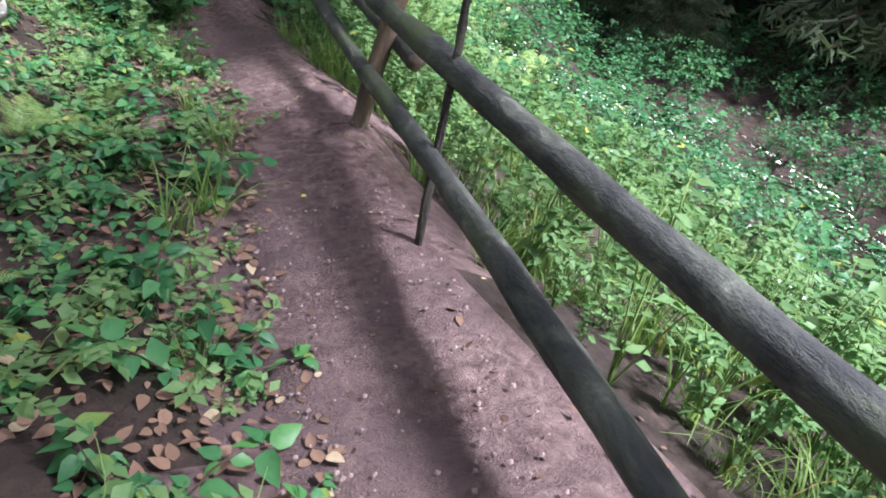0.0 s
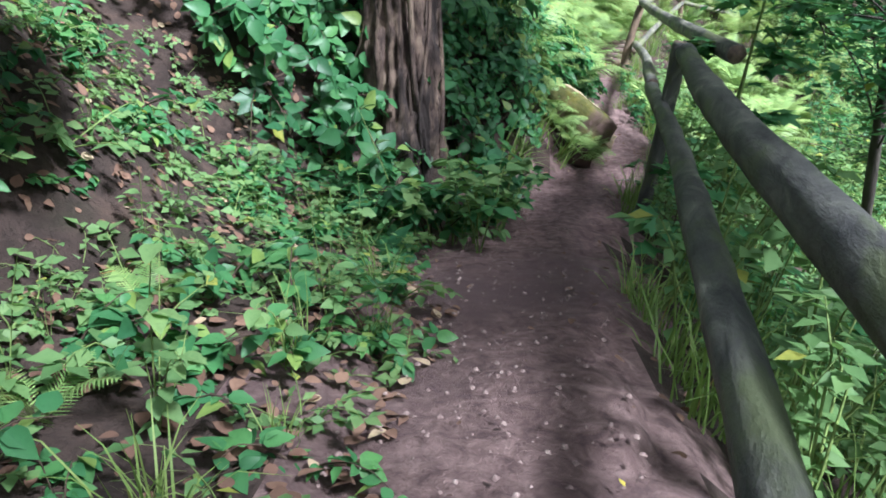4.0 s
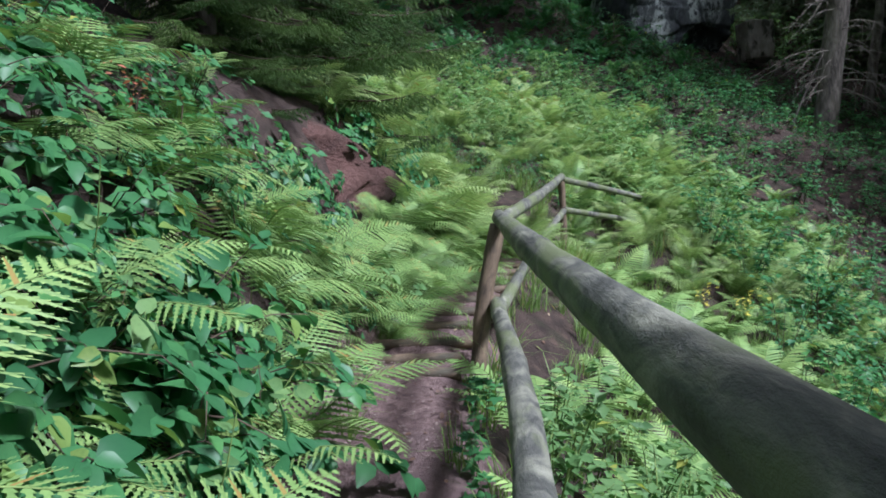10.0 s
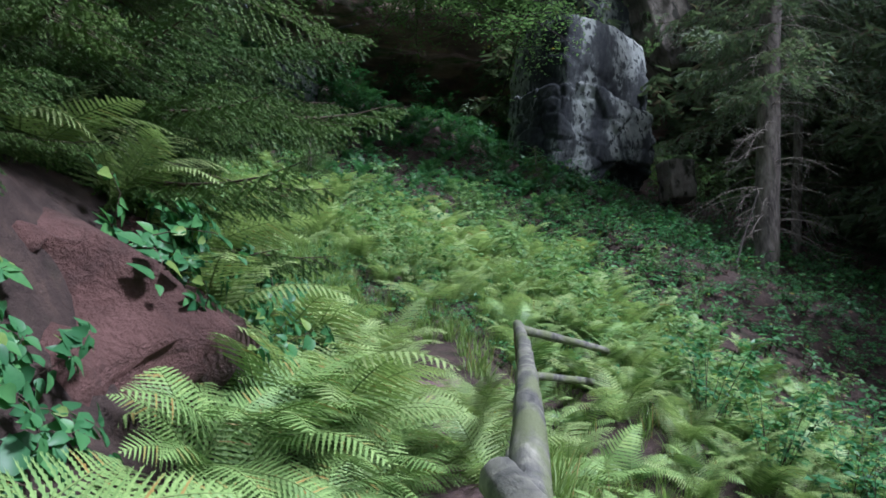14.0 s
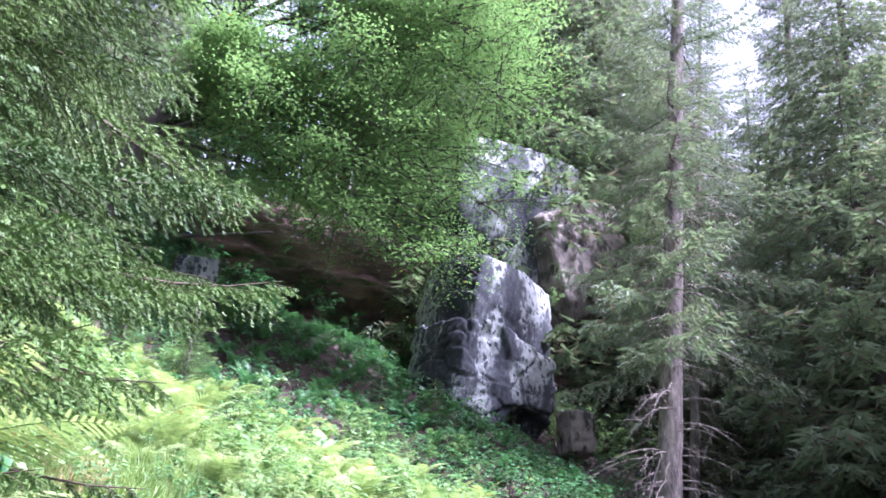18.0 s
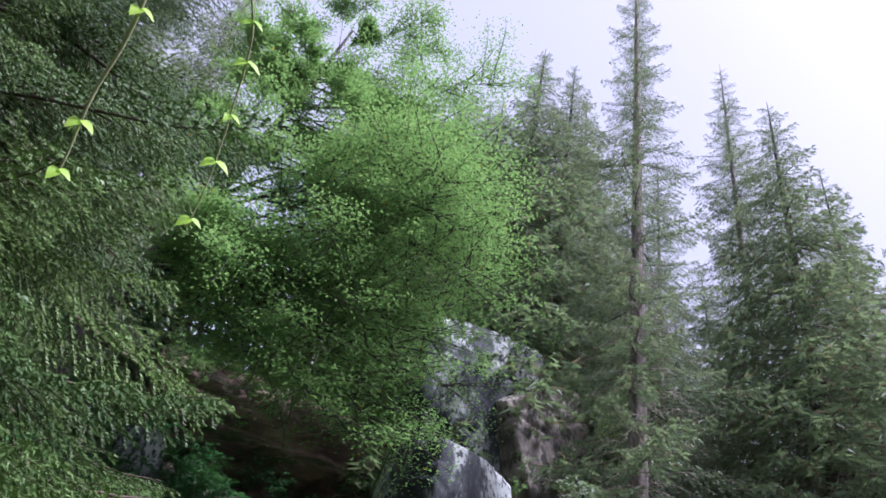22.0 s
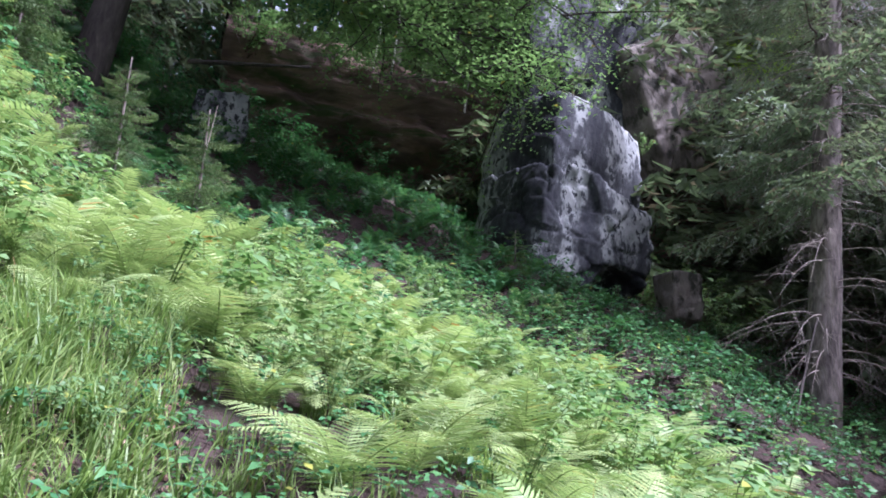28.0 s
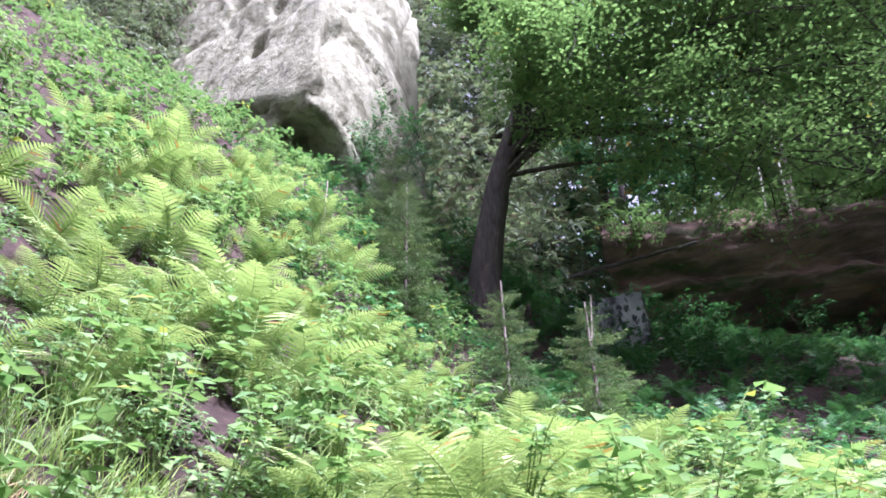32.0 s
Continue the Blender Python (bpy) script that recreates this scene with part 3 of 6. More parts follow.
# ---------------------------------------------------------------- fences
def pole_mesh(length, r0, r1, seed, mats, sides=16, rings=22, sag=0.0, tip=0.012):
    """A barked-off round pole along local x, a little crooked, with rounded ends."""
    r = np.random.default_rng(seed)
    s = np.linspace(0, 1, rings)
    wob = 0.012 * np.sin(s * r.uniform(3, 6) + r.uniform(0, 6)) * length ** 0.5
    line = np.stack([s * length, wob - wob[0] * (1 - s) - wob[-1] * s, -sag * np.sin(np.pi * s)], 1)
    rad = (r0 + (r1 - r0) * s) * (1 + 0.035 * np.sin(s * 17 + r.uniform(0, 6)) + 0.02 * np.sin(s * 41))
    line = np.vstack([line[:1] - (tip, 0, 0), line, line[-1:] + (tip, 0, 0)])
    rad = np.concatenate([[rad[0] * 0.86], rad, [rad[-1] * 0.86]])
    v, f = tube(line, rad, sides)
    k = len(line)
    v = np.vstack([v, line[0] - (tip * 0.4, 0, 0), line[-1] + (tip * 0.4, 0, 0)])
    c0, c1 = len(v) - 2, len(v) - 1
    j = np.arange(sides)
    cap0 = np.stack([np.full(sides, c0), j, (j + 1) % sides], 1)
    cap1 = np.stack([np.full(sides, c1), (k - 1) * sides + (j + 1) % sides, (k - 1) * sides + j], 1)
    v[: k * sides] += 0.003 * r.normal(size=(k * sides, 3))
    return mesh_of("pole", v, [np.vstack([cap0, cap1]), f], mats, True, np.concatenate([np.ones(2 * sides), np.zeros(len(f))]))


def pole(name, a, b, r0, r1, seed, parent, mats, label="", sag=0.0):
    a, b = Vector(a), Vector(b)
    ob = part(name, pole_mesh((b - a).length, r0, r1, seed, mats, sag=sag), parent, label)
    x = (b - a).normalized()
    y = Vector((0, 0, 1)).cross(x).normalized() if abs(x.z) < 0.9 else Vector((0, 1, 0)).cross(x).normalized()
    ob.matrix_basis = Matrix.Translation(a - parent.location) @ Matrix((x, y, x.cross(y))).transposed().to_4x4()
    return ob


def fence(label, base):
    f = tagged(new("handrail_fence"), label, "fence", "pole fence beside the path")
    f.location = base
    return f


RAIL, POST, SHADED = [M_RAIL, M_ENDGRAIN], [M_POST, M_ENDGRAIN], [M_SHADERAIL, M_ENDGRAIN]
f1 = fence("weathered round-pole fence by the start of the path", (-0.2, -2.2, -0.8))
pole("top_rail", (-0.77, -6.55, 0.31), (-0.055, -2.01, -0.15), 0.052, 0.052, 1, f1, SHADED)
pole("lower_rail", (-1.1, -6.4, 0.02), (-0.18, -2.2, -0.45), 0.048, 0.043, 2, f1, SHADED)
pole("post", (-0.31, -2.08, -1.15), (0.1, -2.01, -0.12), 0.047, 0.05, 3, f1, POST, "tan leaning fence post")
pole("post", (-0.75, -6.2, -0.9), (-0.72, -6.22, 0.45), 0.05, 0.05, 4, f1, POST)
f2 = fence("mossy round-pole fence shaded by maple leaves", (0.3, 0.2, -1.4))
pole("top_rail", (0.045, -2.29, -0.385), (0.815, 2.33, -0.425), 0.055, 0.062, 5, f2, SHADED)
pole("lower_rail", (-0.15, -2.25, -0.515), (0.87, 3.43, -0.80), 0.043, 0.052, 6, f2, SHADED, sag=0.03)
pole("post", (0.6, 2.36, -1.85), (0.765, 2.25, -0.37), 0.045, 0.05, 7, f2, SHADED, "dark fence post")
f3 = fence("pale weathered round-pole fence beside ferns", (1.3, 5.6, -1.5))
pole("top_rail", (1.09, 2.22, -0.42), (1.855, 9.3, -0.345), 0.062, 0.05, 8, f3, RAIL)
pole("lower_rail", (0.885, 3.47, -0.78), (1.76, 8.98, -0.93), 0.055, 0.05, 9, f3, RAIL)
pole("post", (1.53, 8.86, -1.75), (1.80, 9.06, -0.4), 0.058, 0.055, 10, f3, POST, "leaning brown fence post")
f4 = fence("round-pole fence beside the steps", (2.7, 11.8, -1.2))
pole("top_rail", (1.84, 9.06, -0.36), (3.8, 14.85, 0.0), 0.052, 0.05, 11, f4, RAIL)
pole("lower_rail", (1.78, 9.2, -1.05), (3.74, 14.6, -0.52), 0.05, 0.046, 12, f4, RAIL)
pole("post", (3.68, 14.66, -1.6), (3.75, 14.68, -0.04), 0.05, 0.05, 13, f4, POST)
f5 = fence("round-pole fence running down into the ferns", (6.0, 17.0, -1.2))
pole("top_rail", (3.76, 14.66, -0.05), (6.75, 18.3, -0.6), 0.05, 0.046, 14, f5, RAIL)
pole("top_rail", (6.7, 18.3, -0.5), (8.1, 19.4, -0.95), 0.046, 0.042, 15, f5, RAIL)
pole("lower_rail", (3.75, 14.62, -0.5), (6.7, 18.3, -1.05), 0.046, 0.042, 16, f5, RAIL)
pole("post", (6.7, 18.25, -2.2), (6.72, 18.27, -0.5), 0.045, 0.045, 17, f5, POST)
f6 = tagged(new("support_stake"), "thin dark wooden stake leaning on the rail", "stake")
f6.location = (-0.37, -3.2, -0.9)
pole("stake", (-0.5, -3.32, -0.95), (-0.16, -3.13, 0.55), 0.017, 0.013, 18, f6, [M_DARKBARK, M_ENDGRAIN])


# ---------------------------------------------------------------- rocks
def rock_mesh(name, radii, seed, mat, n=40, square=0.7, rough=0.1, strata=0.0, dents=(), block=1.6):
    """A weathered block: a rounded box split by joints into blocks that stand proud of one another, with bedding and hollows. dents: place, radius, depth."""
    u, v = np.meshgrid(np.linspace(0, 2 * np.pi, 2 * n, endpoint=False), np.linspace(-np.pi / 2, np.pi / 2, n), indexing="xy")
    d = np.stack([np.cos(v) * np.cos(u), np.cos(v) * np.sin(u), np.sin(v)], -1).reshape(-1, 3)
    box = d / np.max(np.abs(d), 1, keepdims=True)
    p = d * (1 - square) + box * square
    size = float(np.mean(radii))
    out = []
    for q in p:
        w = q * radii
        s = Vector((w[0] / size, w[1] / size, 1.5 * w[2] / size)) + Vector((seed * 7.3, seed * 3.1, seed))
        bent = s + 0.22 * noise.noise_vector(s * 1.3)
        dist, pts = noise.voronoi(bent * block)
        step = noise.noise(Vector(pts[0]) * 5.7)
        crack = max(0.0, 1 - (dist[1] - dist[0]) / 0.07)
        k = 1 + rough * (0.9 * step + 0.8 * fbm(s, 0.7, 2) - 0.6 * crack + 0.16 * fbm(s, 7.0, 4))
        w = w * k
        if strata:
            w[:2] *= 1 - strata * max(0.0, math.sin(w[2] * 2.3 + 1.5 * fbm(s, 0.6, 2))) ** 8 * 2
        out.append(w)
    out = np.array(out)
    for at, rad, deep in dents:
        at = np.array(at)
        dist = np.linalg.norm((out - at) / rad, axis=1)
        out -= (np.exp(-dist**4) * deep)[:, None] * (at / np.linalg.norm(at))
    i, j = np.meshgrid(np.arange(n - 1), np.arange(2 * n), indexing="ij")
    w = 2 * n
    f = np.stack([i * w + j, i * w + (j + 1) % w, (i + 1) * w + (j + 1) % w, (i + 1) * w + j], -1).reshape(-1, 4)
    return mesh_of(name, out, f, mat, True)


def rock(name, at, radii, seed, mat, label, turn=(0, 0, 0), **more):
    ob = new(name, rock_mesh(name, np.array(radii), seed, mat, **more))
    ob.matrix_basis = pose(*at, *turn)
    return tagged(ob, label, "rock")


rock("boulder", (-2.3, -2.0, -0.38), (0.42, 0.45, 0.45), 3, M_WHITEROCK, "white-crusted boulder in the bank above the path", square=0.45, rough=0.16)
rock("boulder", (-2.12, -1.18, 0.14), (0.28, 0.3, 0.42), 6, M_DARKROCK, "dark grey shoulder of rock beside the white boulder", (0, 0, 32), square=0.4, rough=0.14, block=0.5)
rock("boulder", (-1.96, -0.78, 0.32), (0.74, 0.5, 0.24), 7, M_DARKROCK, "dark slab of rock jutting over the white boulder", (0, 6, 32), square=0.6, rough=0.1, block=0.6)
rock("boulder", (-1.98, -0.92, 0.0), (0.32, 0.33, 0.5), 5, M_WHITEROCK, "white overhanging boulder above low brambles", (8, 0, 20), square=0.5, rough=0.15)
rock("boulder", (-2.85, -0.85, 0.45), (0.95, 0.75, 0.8), 8, M_DARKROCK, "dark boulder roofing the white one", )
rock("sandstone_pillar", (14.0, 35.7, 6.9), (2.7, 2.2, 2.6), 11, M_SANDSTONE, "black and grey algae-stained sandstone pillar under the cliff", (0, 12, 14), n=110, square=0.66, rough=0.1, strata=0.0, block=1.7,
     dents=(((1.4, -2.0, -2.1), 1.3, 1.6), ((-1.5, -2.2, 1.2), 1.1, 0.4)))
rock("cliff_block", (21.4, 40.6, 15.6), (3.3, 2.8, 3.4), 13, M_PALEROCK, "pale sandstone cliff nose above the pillar", (0, -20, 10), n=90, square=0.55, rough=0.11, strata=0.0, block=0.8, dents=(((1.5, -1.5, -3.0), 1.8, 1.0),))
rock("cliff_block", (19.6, 43.2, 12.0), (5.0, 2.8, 7.5), 14, M_DARKROCK, "dark cliff joining the pillar to the upper rocks", (0, 0, 6), n=80, square=0.7, rough=0.1, strata=0.04, block=1.0)
rock("cliff_block", (18.0, 41.6, 18.0), (4.2, 3.0, 4.6), 15, M_SANDSTONE, "dark stained upper cliff with thin trees on it", (0, 4, 0), n=90, square=0.6, rough=0.1, strata=0.0, block=0.9)
rock("cliff_block", (15.4, 38.2, 10.9), (2.9, 2.3, 2.7), 16, M_SANDSTONE, "dark ledge of rock between pillar and cliff", (0, 8, 20), n=70, square=0.55, rough=0.06, block=0.7)
rock("rock_wall", (-9.2, 34.2, 18.6), (5.2, 3.2, 8.0), 17, M_WALLROCK, "pale pitted cliff face with a dark hollow at its foot", (0, 0, -14), n=120, square=0.75, rough=0.08, block=1.2,
     dents=(((4.2, -2.6, -4.6), 1.3, 2.8), ((2.6, -3.0, 0.6), 0.5, 0.7), ((1.2, -3.0, 4.0), 0.6, 0.6), ((3.2, -3.0, 2.6), 0.4, 0.5)))
rock("boulder", (2.3, 36.6, 10.0), (0.9, 0.8, 1.0), 19, M_SANDSTONE, "bluish grey boulder behind the ferns")
rock("boulder", (17.2, 33.5, 5.4), (0.6, 0.6, 0.9), 23, M_PALEROCK, "small pale rock standing among dead branches")


def overhang_mesh():
    """A long layered cliff with a dark recess under its roof."""
    xs = np.linspace(2, 19, 130)
    prof = np.array([(41.5, 6), (42.0, 9.5), (43.5, 11.0), (45.2, 11.6), (45.4, 12.6), (43.4, 13.4), (42.6, 13.9), (42.9, 14.3), (42.0, 14.9), (41.6, 15.6), (42.2, 16.6), (43.6, 17.4), (46.5, 18.5), (54, 21)])
    s = np.linspace(0, 1, 80)
    t = np.linspace(0, 1, len(prof))
    py, pz = np.interp(s, t, prof[:, 0]), np.interp(s, t, prof[:, 1])
    v = []
    for x in xs:
        tilt = -0.1 * (x - 9)
        for y, z in zip(py, pz):
            k = 0.8 * fbm((x * 0.35, y * 0.3, z * 0.9), 1.0, 4) + 0.5 * noise.noise(Vector(noise.voronoi(Vector((x * 0.5, 3, z * 0.9)))[1][0]) * 5.0)
            v.append((x + 0.3 * fbm((x, y, z), 0.7, 3), y + 0.7 * k + 0.12 * fbm((x, y, z * 2), 2.0, 4) - 0.05 * (x - 8), z + tilt + 0.25 * fbm((z, x, y), 0.6, 3)))
    n = len(s)
    i, j = np.meshgrid(np.arange(len(xs) - 1), np.arange(n - 1), indexing="ij")
    a = (i * n + j).ravel()
    return mesh_of("overhang_cliff", np.array(v), np.stack([a, a + n, a + n + 1, a + 1], 1), M_DARKROCK, False)


tagged(new("overhang_cliff", overhang_mesh()), "dark layered rock shelter with a reddish roof under trees", "cliff", kind="structure")


# red earth bank above the steps
def earth_bank():
    ys = np.linspace(9.6, 13.4, 60)
    zs = np.linspace(0, 1, 34)
    v = []
    for y in ys:
        x0 = float(along(np.array([y]), PATH_X)[0] - along(np.array([y]), PATH_W)[0]) - 0.45
        z0 = float(along(np.array([y]), PATH_Z)[0])
        side = math.sin(math.pi * (y - 9.6) / 3.8) ** 0.5 if 9.6 < y < 13.4 else 0
        for s in zs:
            out = 0.55 * s * s - 0.12 * math.sin(s * 3.0)
            k = 0.16 * fbm((y * 1.3, s * 2.5, 3), 1.0, 5)
            k += 0.26 * fbm((y * 3.0, s * 5, 1), 1.0, 5) + 0.1 * noise.noise(Vector(noise.voronoi(Vector((y * 3, s * 4, 2)))[1][0]) * 5.0)
            v.append((x0 - out - k - 0.9 * (1 - side) - 0.25 * s, y, z0 - 0.1 + s * 1.75 * (0.6 + 0.4 * side)))
    n = len(zs)
    i, j = np.meshgrid(np.arange(len(ys) - 1), np.arange(n - 1), indexing="ij")
    a = (i * n + j).ravel()
    return mesh_of("earth_bank", np.array(v), np.stack([a, a + n, a + n + 1, a + 1], 1), M_REDSOIL, True)


tagged(new("earth_bank", earth_bank()), "bare reddish earth bank above the steps", "bank", kind="structure")


# ---------------------------------------------------------------- steps of logs
def log_step(y, seed):
    x, z, w = (float(along(np.array([y]), t)[0]) for t in (PATH_X, PATH_Z, PATH_W))
    slope = 0.35 if y < 12 else 0.3
    st = tagged(new("log_step"), "worn round log set across the path as a step", "step", "log steps up the path")
    st.location = (x, y, z)
    pole("log", (x - w - 0.12, y + 0.1 * slope, z + 0.012), (x + w + 0.1, y - 0.25 * slope, z + 0.012), 0.042, 0.045, seed, st, POST)


for i, y in enumerate(np.arange(8.7, 11.6, 0.32)):
    log_step(float(y), 40 + i)

# mossy block of stone narrowing the path, broken pale at its end
block = tagged(new("mossy_rock"), "wedge of yellow-mossed stone, broken pale at its end", "rock")
block.location = (0.35, 3.98, -1.2)
for name, at, radii, seed, turn, mat, label, kw in (
        ("stone", (0.33, 3.98, -1.16), (0.4, 0.26, 0.22), 31, (4, 33, 12), M_MOSS, "", dict(n=34, square=0.55, rough=0.16, block=1.0)),
        ("earth", (0.1, 3.98, -1.44), (0.46, 0.36, 0.26), 32, (0, 10, 0), M_REDSOIL, "bare red earth under the stone", dict(n=26, square=0.4, rough=0.2)),
        ("broken_face", (0.61, 3.93, -1.31), (0.085, 0.1, 0.075), 33, (0, 30, 25), M_PALESTONE, "pale freshly broken stone face", dict(n=18, square=0.75, rough=0.2, block=1.2)),
        ("broken_edge", (0.42, 4.15, -1.02), (0.2, 0.045, 0.05), 34, (0, 35, 14), M_PALESTONE, "pale broken edge", dict(n=18, square=0.7, rough=0.2, block=1.2))):
    ob = part(name, rock_mesh(name, np.array(radii), seed, mat, **kw), block, label)
    ob.matrix_basis = Matrix.Translation(-block.location) @ pose(*at, *turn)


def stick(name, label, category, a, b, r0, r1, seed, mats, group=""):
    t = tagged(new(name), label, category, group)
    t.location = a
    pole("stem", a, b, r0, r1, seed, t, mats)


stick("fallen_log", "slim mossy fallen log below the beech", "log", (1.3, 34.0, 10.7), (5.1, 38.0, 13.4), 0.07, 0.05, 61, [M_DARKBARK, M_ENDGRAIN])
stick("birch_stem", "thin white birch stem on the shelter roof", "sapling", (8.1, 41.8, 15.0), (8.5, 42.0, 19.5), 0.05, 0.03, 62, [M_WHITEROCK, M_ENDGRAIN], "birch stems")
stick("birch_stem", "thin white birch stem on the shelter roof", "sapling", (8.9, 41.8, 15.0), (9.3, 42.0, 20.0), 0.06, 0.03, 63, [M_WHITEROCK, M_ENDGRAIN], "birch stems")
stick("birch_stem", "thin white birch stem on the shelter roof", "sapling", (12.3, 41.4, 14.5), (12.9, 41.6, 19.0), 0.05, 0.03, 64, [M_WHITEROCK, M_ENDGRAIN], "birch stems")
stick("dead_sapling", "thin bare grey sapling among the ferns", "sapling", (2.1, 26.3, 2.7), (2.4, 25.9, 5.9), 0.014, 0.008, 65, [M_DEADTWIG, M_ENDGRAIN])
stick("dead_sapling", "thin bare grey sapling among the ferns", "sapling", (-3.2, 27.5, 5.6), (-2.9, 27.4, 10.4), 0.02, 0.01, 66, [M_DEADTWIG, M_ENDGRAIN])
stick("tree_stump", "broken grey tree stump at the edge of the ferns", "stump", (12.6, 29.8, 2.2), (12.7, 29.8, 3.4), 0.34, 0.24, 67, [M_SPRUCEBARK, M_ENDGRAIN])
stick("dead_branch", "forked dead branch leaning on the spruce trunk", "branch", (13.3, 25.2, 0.3), (15.5, 26.3, 3.6), 0.035, 0.02, 68, [M_DARKBARK, M_ENDGRAIN])


# ---------------------------------------------------------------- trees
def trunk_part(name, line, radii, mat, parent, sides=14, ridge=0.08, seed=0):
    line = np.asarray(line, float)
    n = max(12, int(np.linalg.norm(np.diff(line, axis=0), axis=1).sum() / 0.35))
    s = np.linspace(0, 1, len(line))
    t = np.linspace(0, 1, n)
    pts = np.stack([np.interp(t, s, line[:, c]) for c in range(3)], 1)
    rad = np.interp(t, s, radii)
    v, f = tube(pts, rad, sides)
    c = np.repeat(pts, sides, 0)
    k = np.array([1 + ridge * fbm((p[0] * 6 + seed, p[1] * 6, p[2] * 0.8), 1.0, 3) for p in v])
    v = c + (v - c) * k[:, None]
    return part(name, mesh_of(name, v - np.array(parent.location), f, mat, True), parent)


def old_stump_trunk():
    """The rough-barked trunk close to the path."""
    t = tagged(new("old_trunk"), "old tree trunk with deep fissured bark, among brambles", "tree")
    t.location = (-0.8, 2.0, -0.9)
    zs = np.linspace(-1.3, 3.2, 170)
    sides, v = 72, []
    for z in zs:
        flare = 0.2 + 0.02 * math.exp(-(z + 0.95) * 3.0)
        cx, cy = -0.93 - 0.02 * (z + 0.6), 2.12 + 0.03 * z
        for j in range(sides):
            a = 2 * math.pi * j / sides
            q = (math.cos(a) * 1.7, math.sin(a) * 1.7, z * 0.8)
            deep = abs(fbm((math.cos(a) * 4.4, math.sin(a) * 4.4, z * 0.5), 1.0, 3))
            r = flare * (0.96 + 0.2 * fbm(q, 1.1, 4) + 0.5 * deep + 0.16 * fbm((q[0] * 5, q[1] * 5, z * 7), 1.0, 5))
            v.append((cx + r * math.cos(a) + 0.8, cy + r * math.sin(a) - 2.0, z + 0.9))
    i, j = np.meshgrid(np.arange(len(zs) - 1), np.arange(sides), indexing="ij")
    f = np.stack([i * sides + j, i * sides + (j + 1) % sides, (i + 1) * sides + (j + 1) % sides, (i + 1) * sides + j], -1).reshape(-1, 4)
    part("trunk", mesh_of("trunk", np.array(v), f, M_BARK, True), t)
    for k, (a0, rad) in enumerate(((-105, 0.016), (-84, 0.011), (-62, 0.02), (-38, 0.013), (-14, 0.018))):
        z = np.linspace(-1.3, 2.6, 44)
        a = np.radians(a0) + 0.3 * np.sin(1.9 * z + k * 2.1) + 0.08 * np.sin(6 * z + k)
        out = 0.235 + 0.015 * np.sin(3 * z + k)
        line = np.stack([-0.93 - 0.02 * (z + 0.6) + out * np.cos(a) + 0.8, 2.12 + 0.03 * z + out * np.sin(a) - 2.0, z + 0.9], 1)
        part("vine_stem", mesh_of("vine_stem", *tube(line, 0.8 * rad * (1.1 - 0.1 * (z + 1)), 7), M_BARK, True), t, "dead vine stem clinging to the bark")
    return t


old_stump_trunk()


def spruce_spray(seed, fine, needle, gap=0.075, big=0.05):
    """One spruce branch along local y, 1 long, with side twigs full of needles."""
    r = np.random.default_rng(seed)
    bag = Bag()
    s = np.linspace(0, 1, 9)
    line = np.stack([0.04 * np.sin(s * 5), s, -0.30 * s**1.2 + 0.20 * s**3], 1)
    bag.add(*tube(line, 0.011 * (1.1 - s), 4), 0)
    gap, fan = (0.045, 0.34) if fine else (gap, 0.36)
    for u in np.arange(0.06, 1.0, gap):
        at = np.array([np.interp(u, s, line[:, c]) for c in range(3)])
        for side in (-1, 1):
            tl = (0.07 + fan * (1 - u) ** 0.8 * (0.45 + 0.55 * min(1, u * 4))) * r.uniform(0.65, 1.15)
            way = np.array((side * 0.8, 0.62, -0.2 - 0.3 * r.random()))
            way /= np.linalg.norm(way)
            subs = [(at, way, tl)]
            if fine:
                for q in np.arange(0.2, 0.95, 0.045 / tl):
                    for e in (-1, 1):
                        w2 = way * 0.75 + e * np.array((-way[1], way[0], 0)) * 0.6 + np.array((r.normal(0, 0.1), 0.25, -0.4 - 0.25 * r.random()))
                        subs.append((at + way * tl * q, w2 / np.linalg.norm(w2), (0.035 + 0.3 * tl * (1.05 - q)) * r.uniform(0.7, 1.1)))
            else:
                for q in (0.35, 0.7):
                    w2 = way * 0.8 + np.array((r.normal(0, 0.3) - side * 0.25, 0.3, -0.8))
                    subs.append((at + way * tl * q, w2 / np.linalg.norm(w2), tl * 0.75 * (1.2 - q)))
            for p0, w, ln in subs:
                if ln > (0.1 if fine else 0.2):
                    bag.add(*tube(np.stack([p0, p0 + w * ln]), np.array([0.0022, 0.001]), 3), 0)
                k = max(5, int(ln / (0.0023 if fine else big * 0.42)))
                uu = np.linspace(0, 1, k)
                th = np.pi * r.integers(0, 2, k) + r.normal(0, 0.7, k)
                a1 = np.cross(w, (0, 0, 1))
                a1 /= np.linalg.norm(a1)
                a2 = np.cross(w, a1)
                ahead = np.cos(th)[:, None] * a1 + np.sin(th)[:, None] * a2 * 0.75 + w * (0.9 if fine else 0.8)
                bag.stamp(WIDE_NEEDLE if fine else NEEDLE_V, NEEDLE_F, frames_from(p0 + w * ln * uu[:, None], ahead, np.tile(w, (k, 1)) + 0.01, (0.0125 if fine else big) * r.uniform(0.8, 1.2, k)), 1)
    return bag, bag.mesh("branch", [M_TWIG, needle])


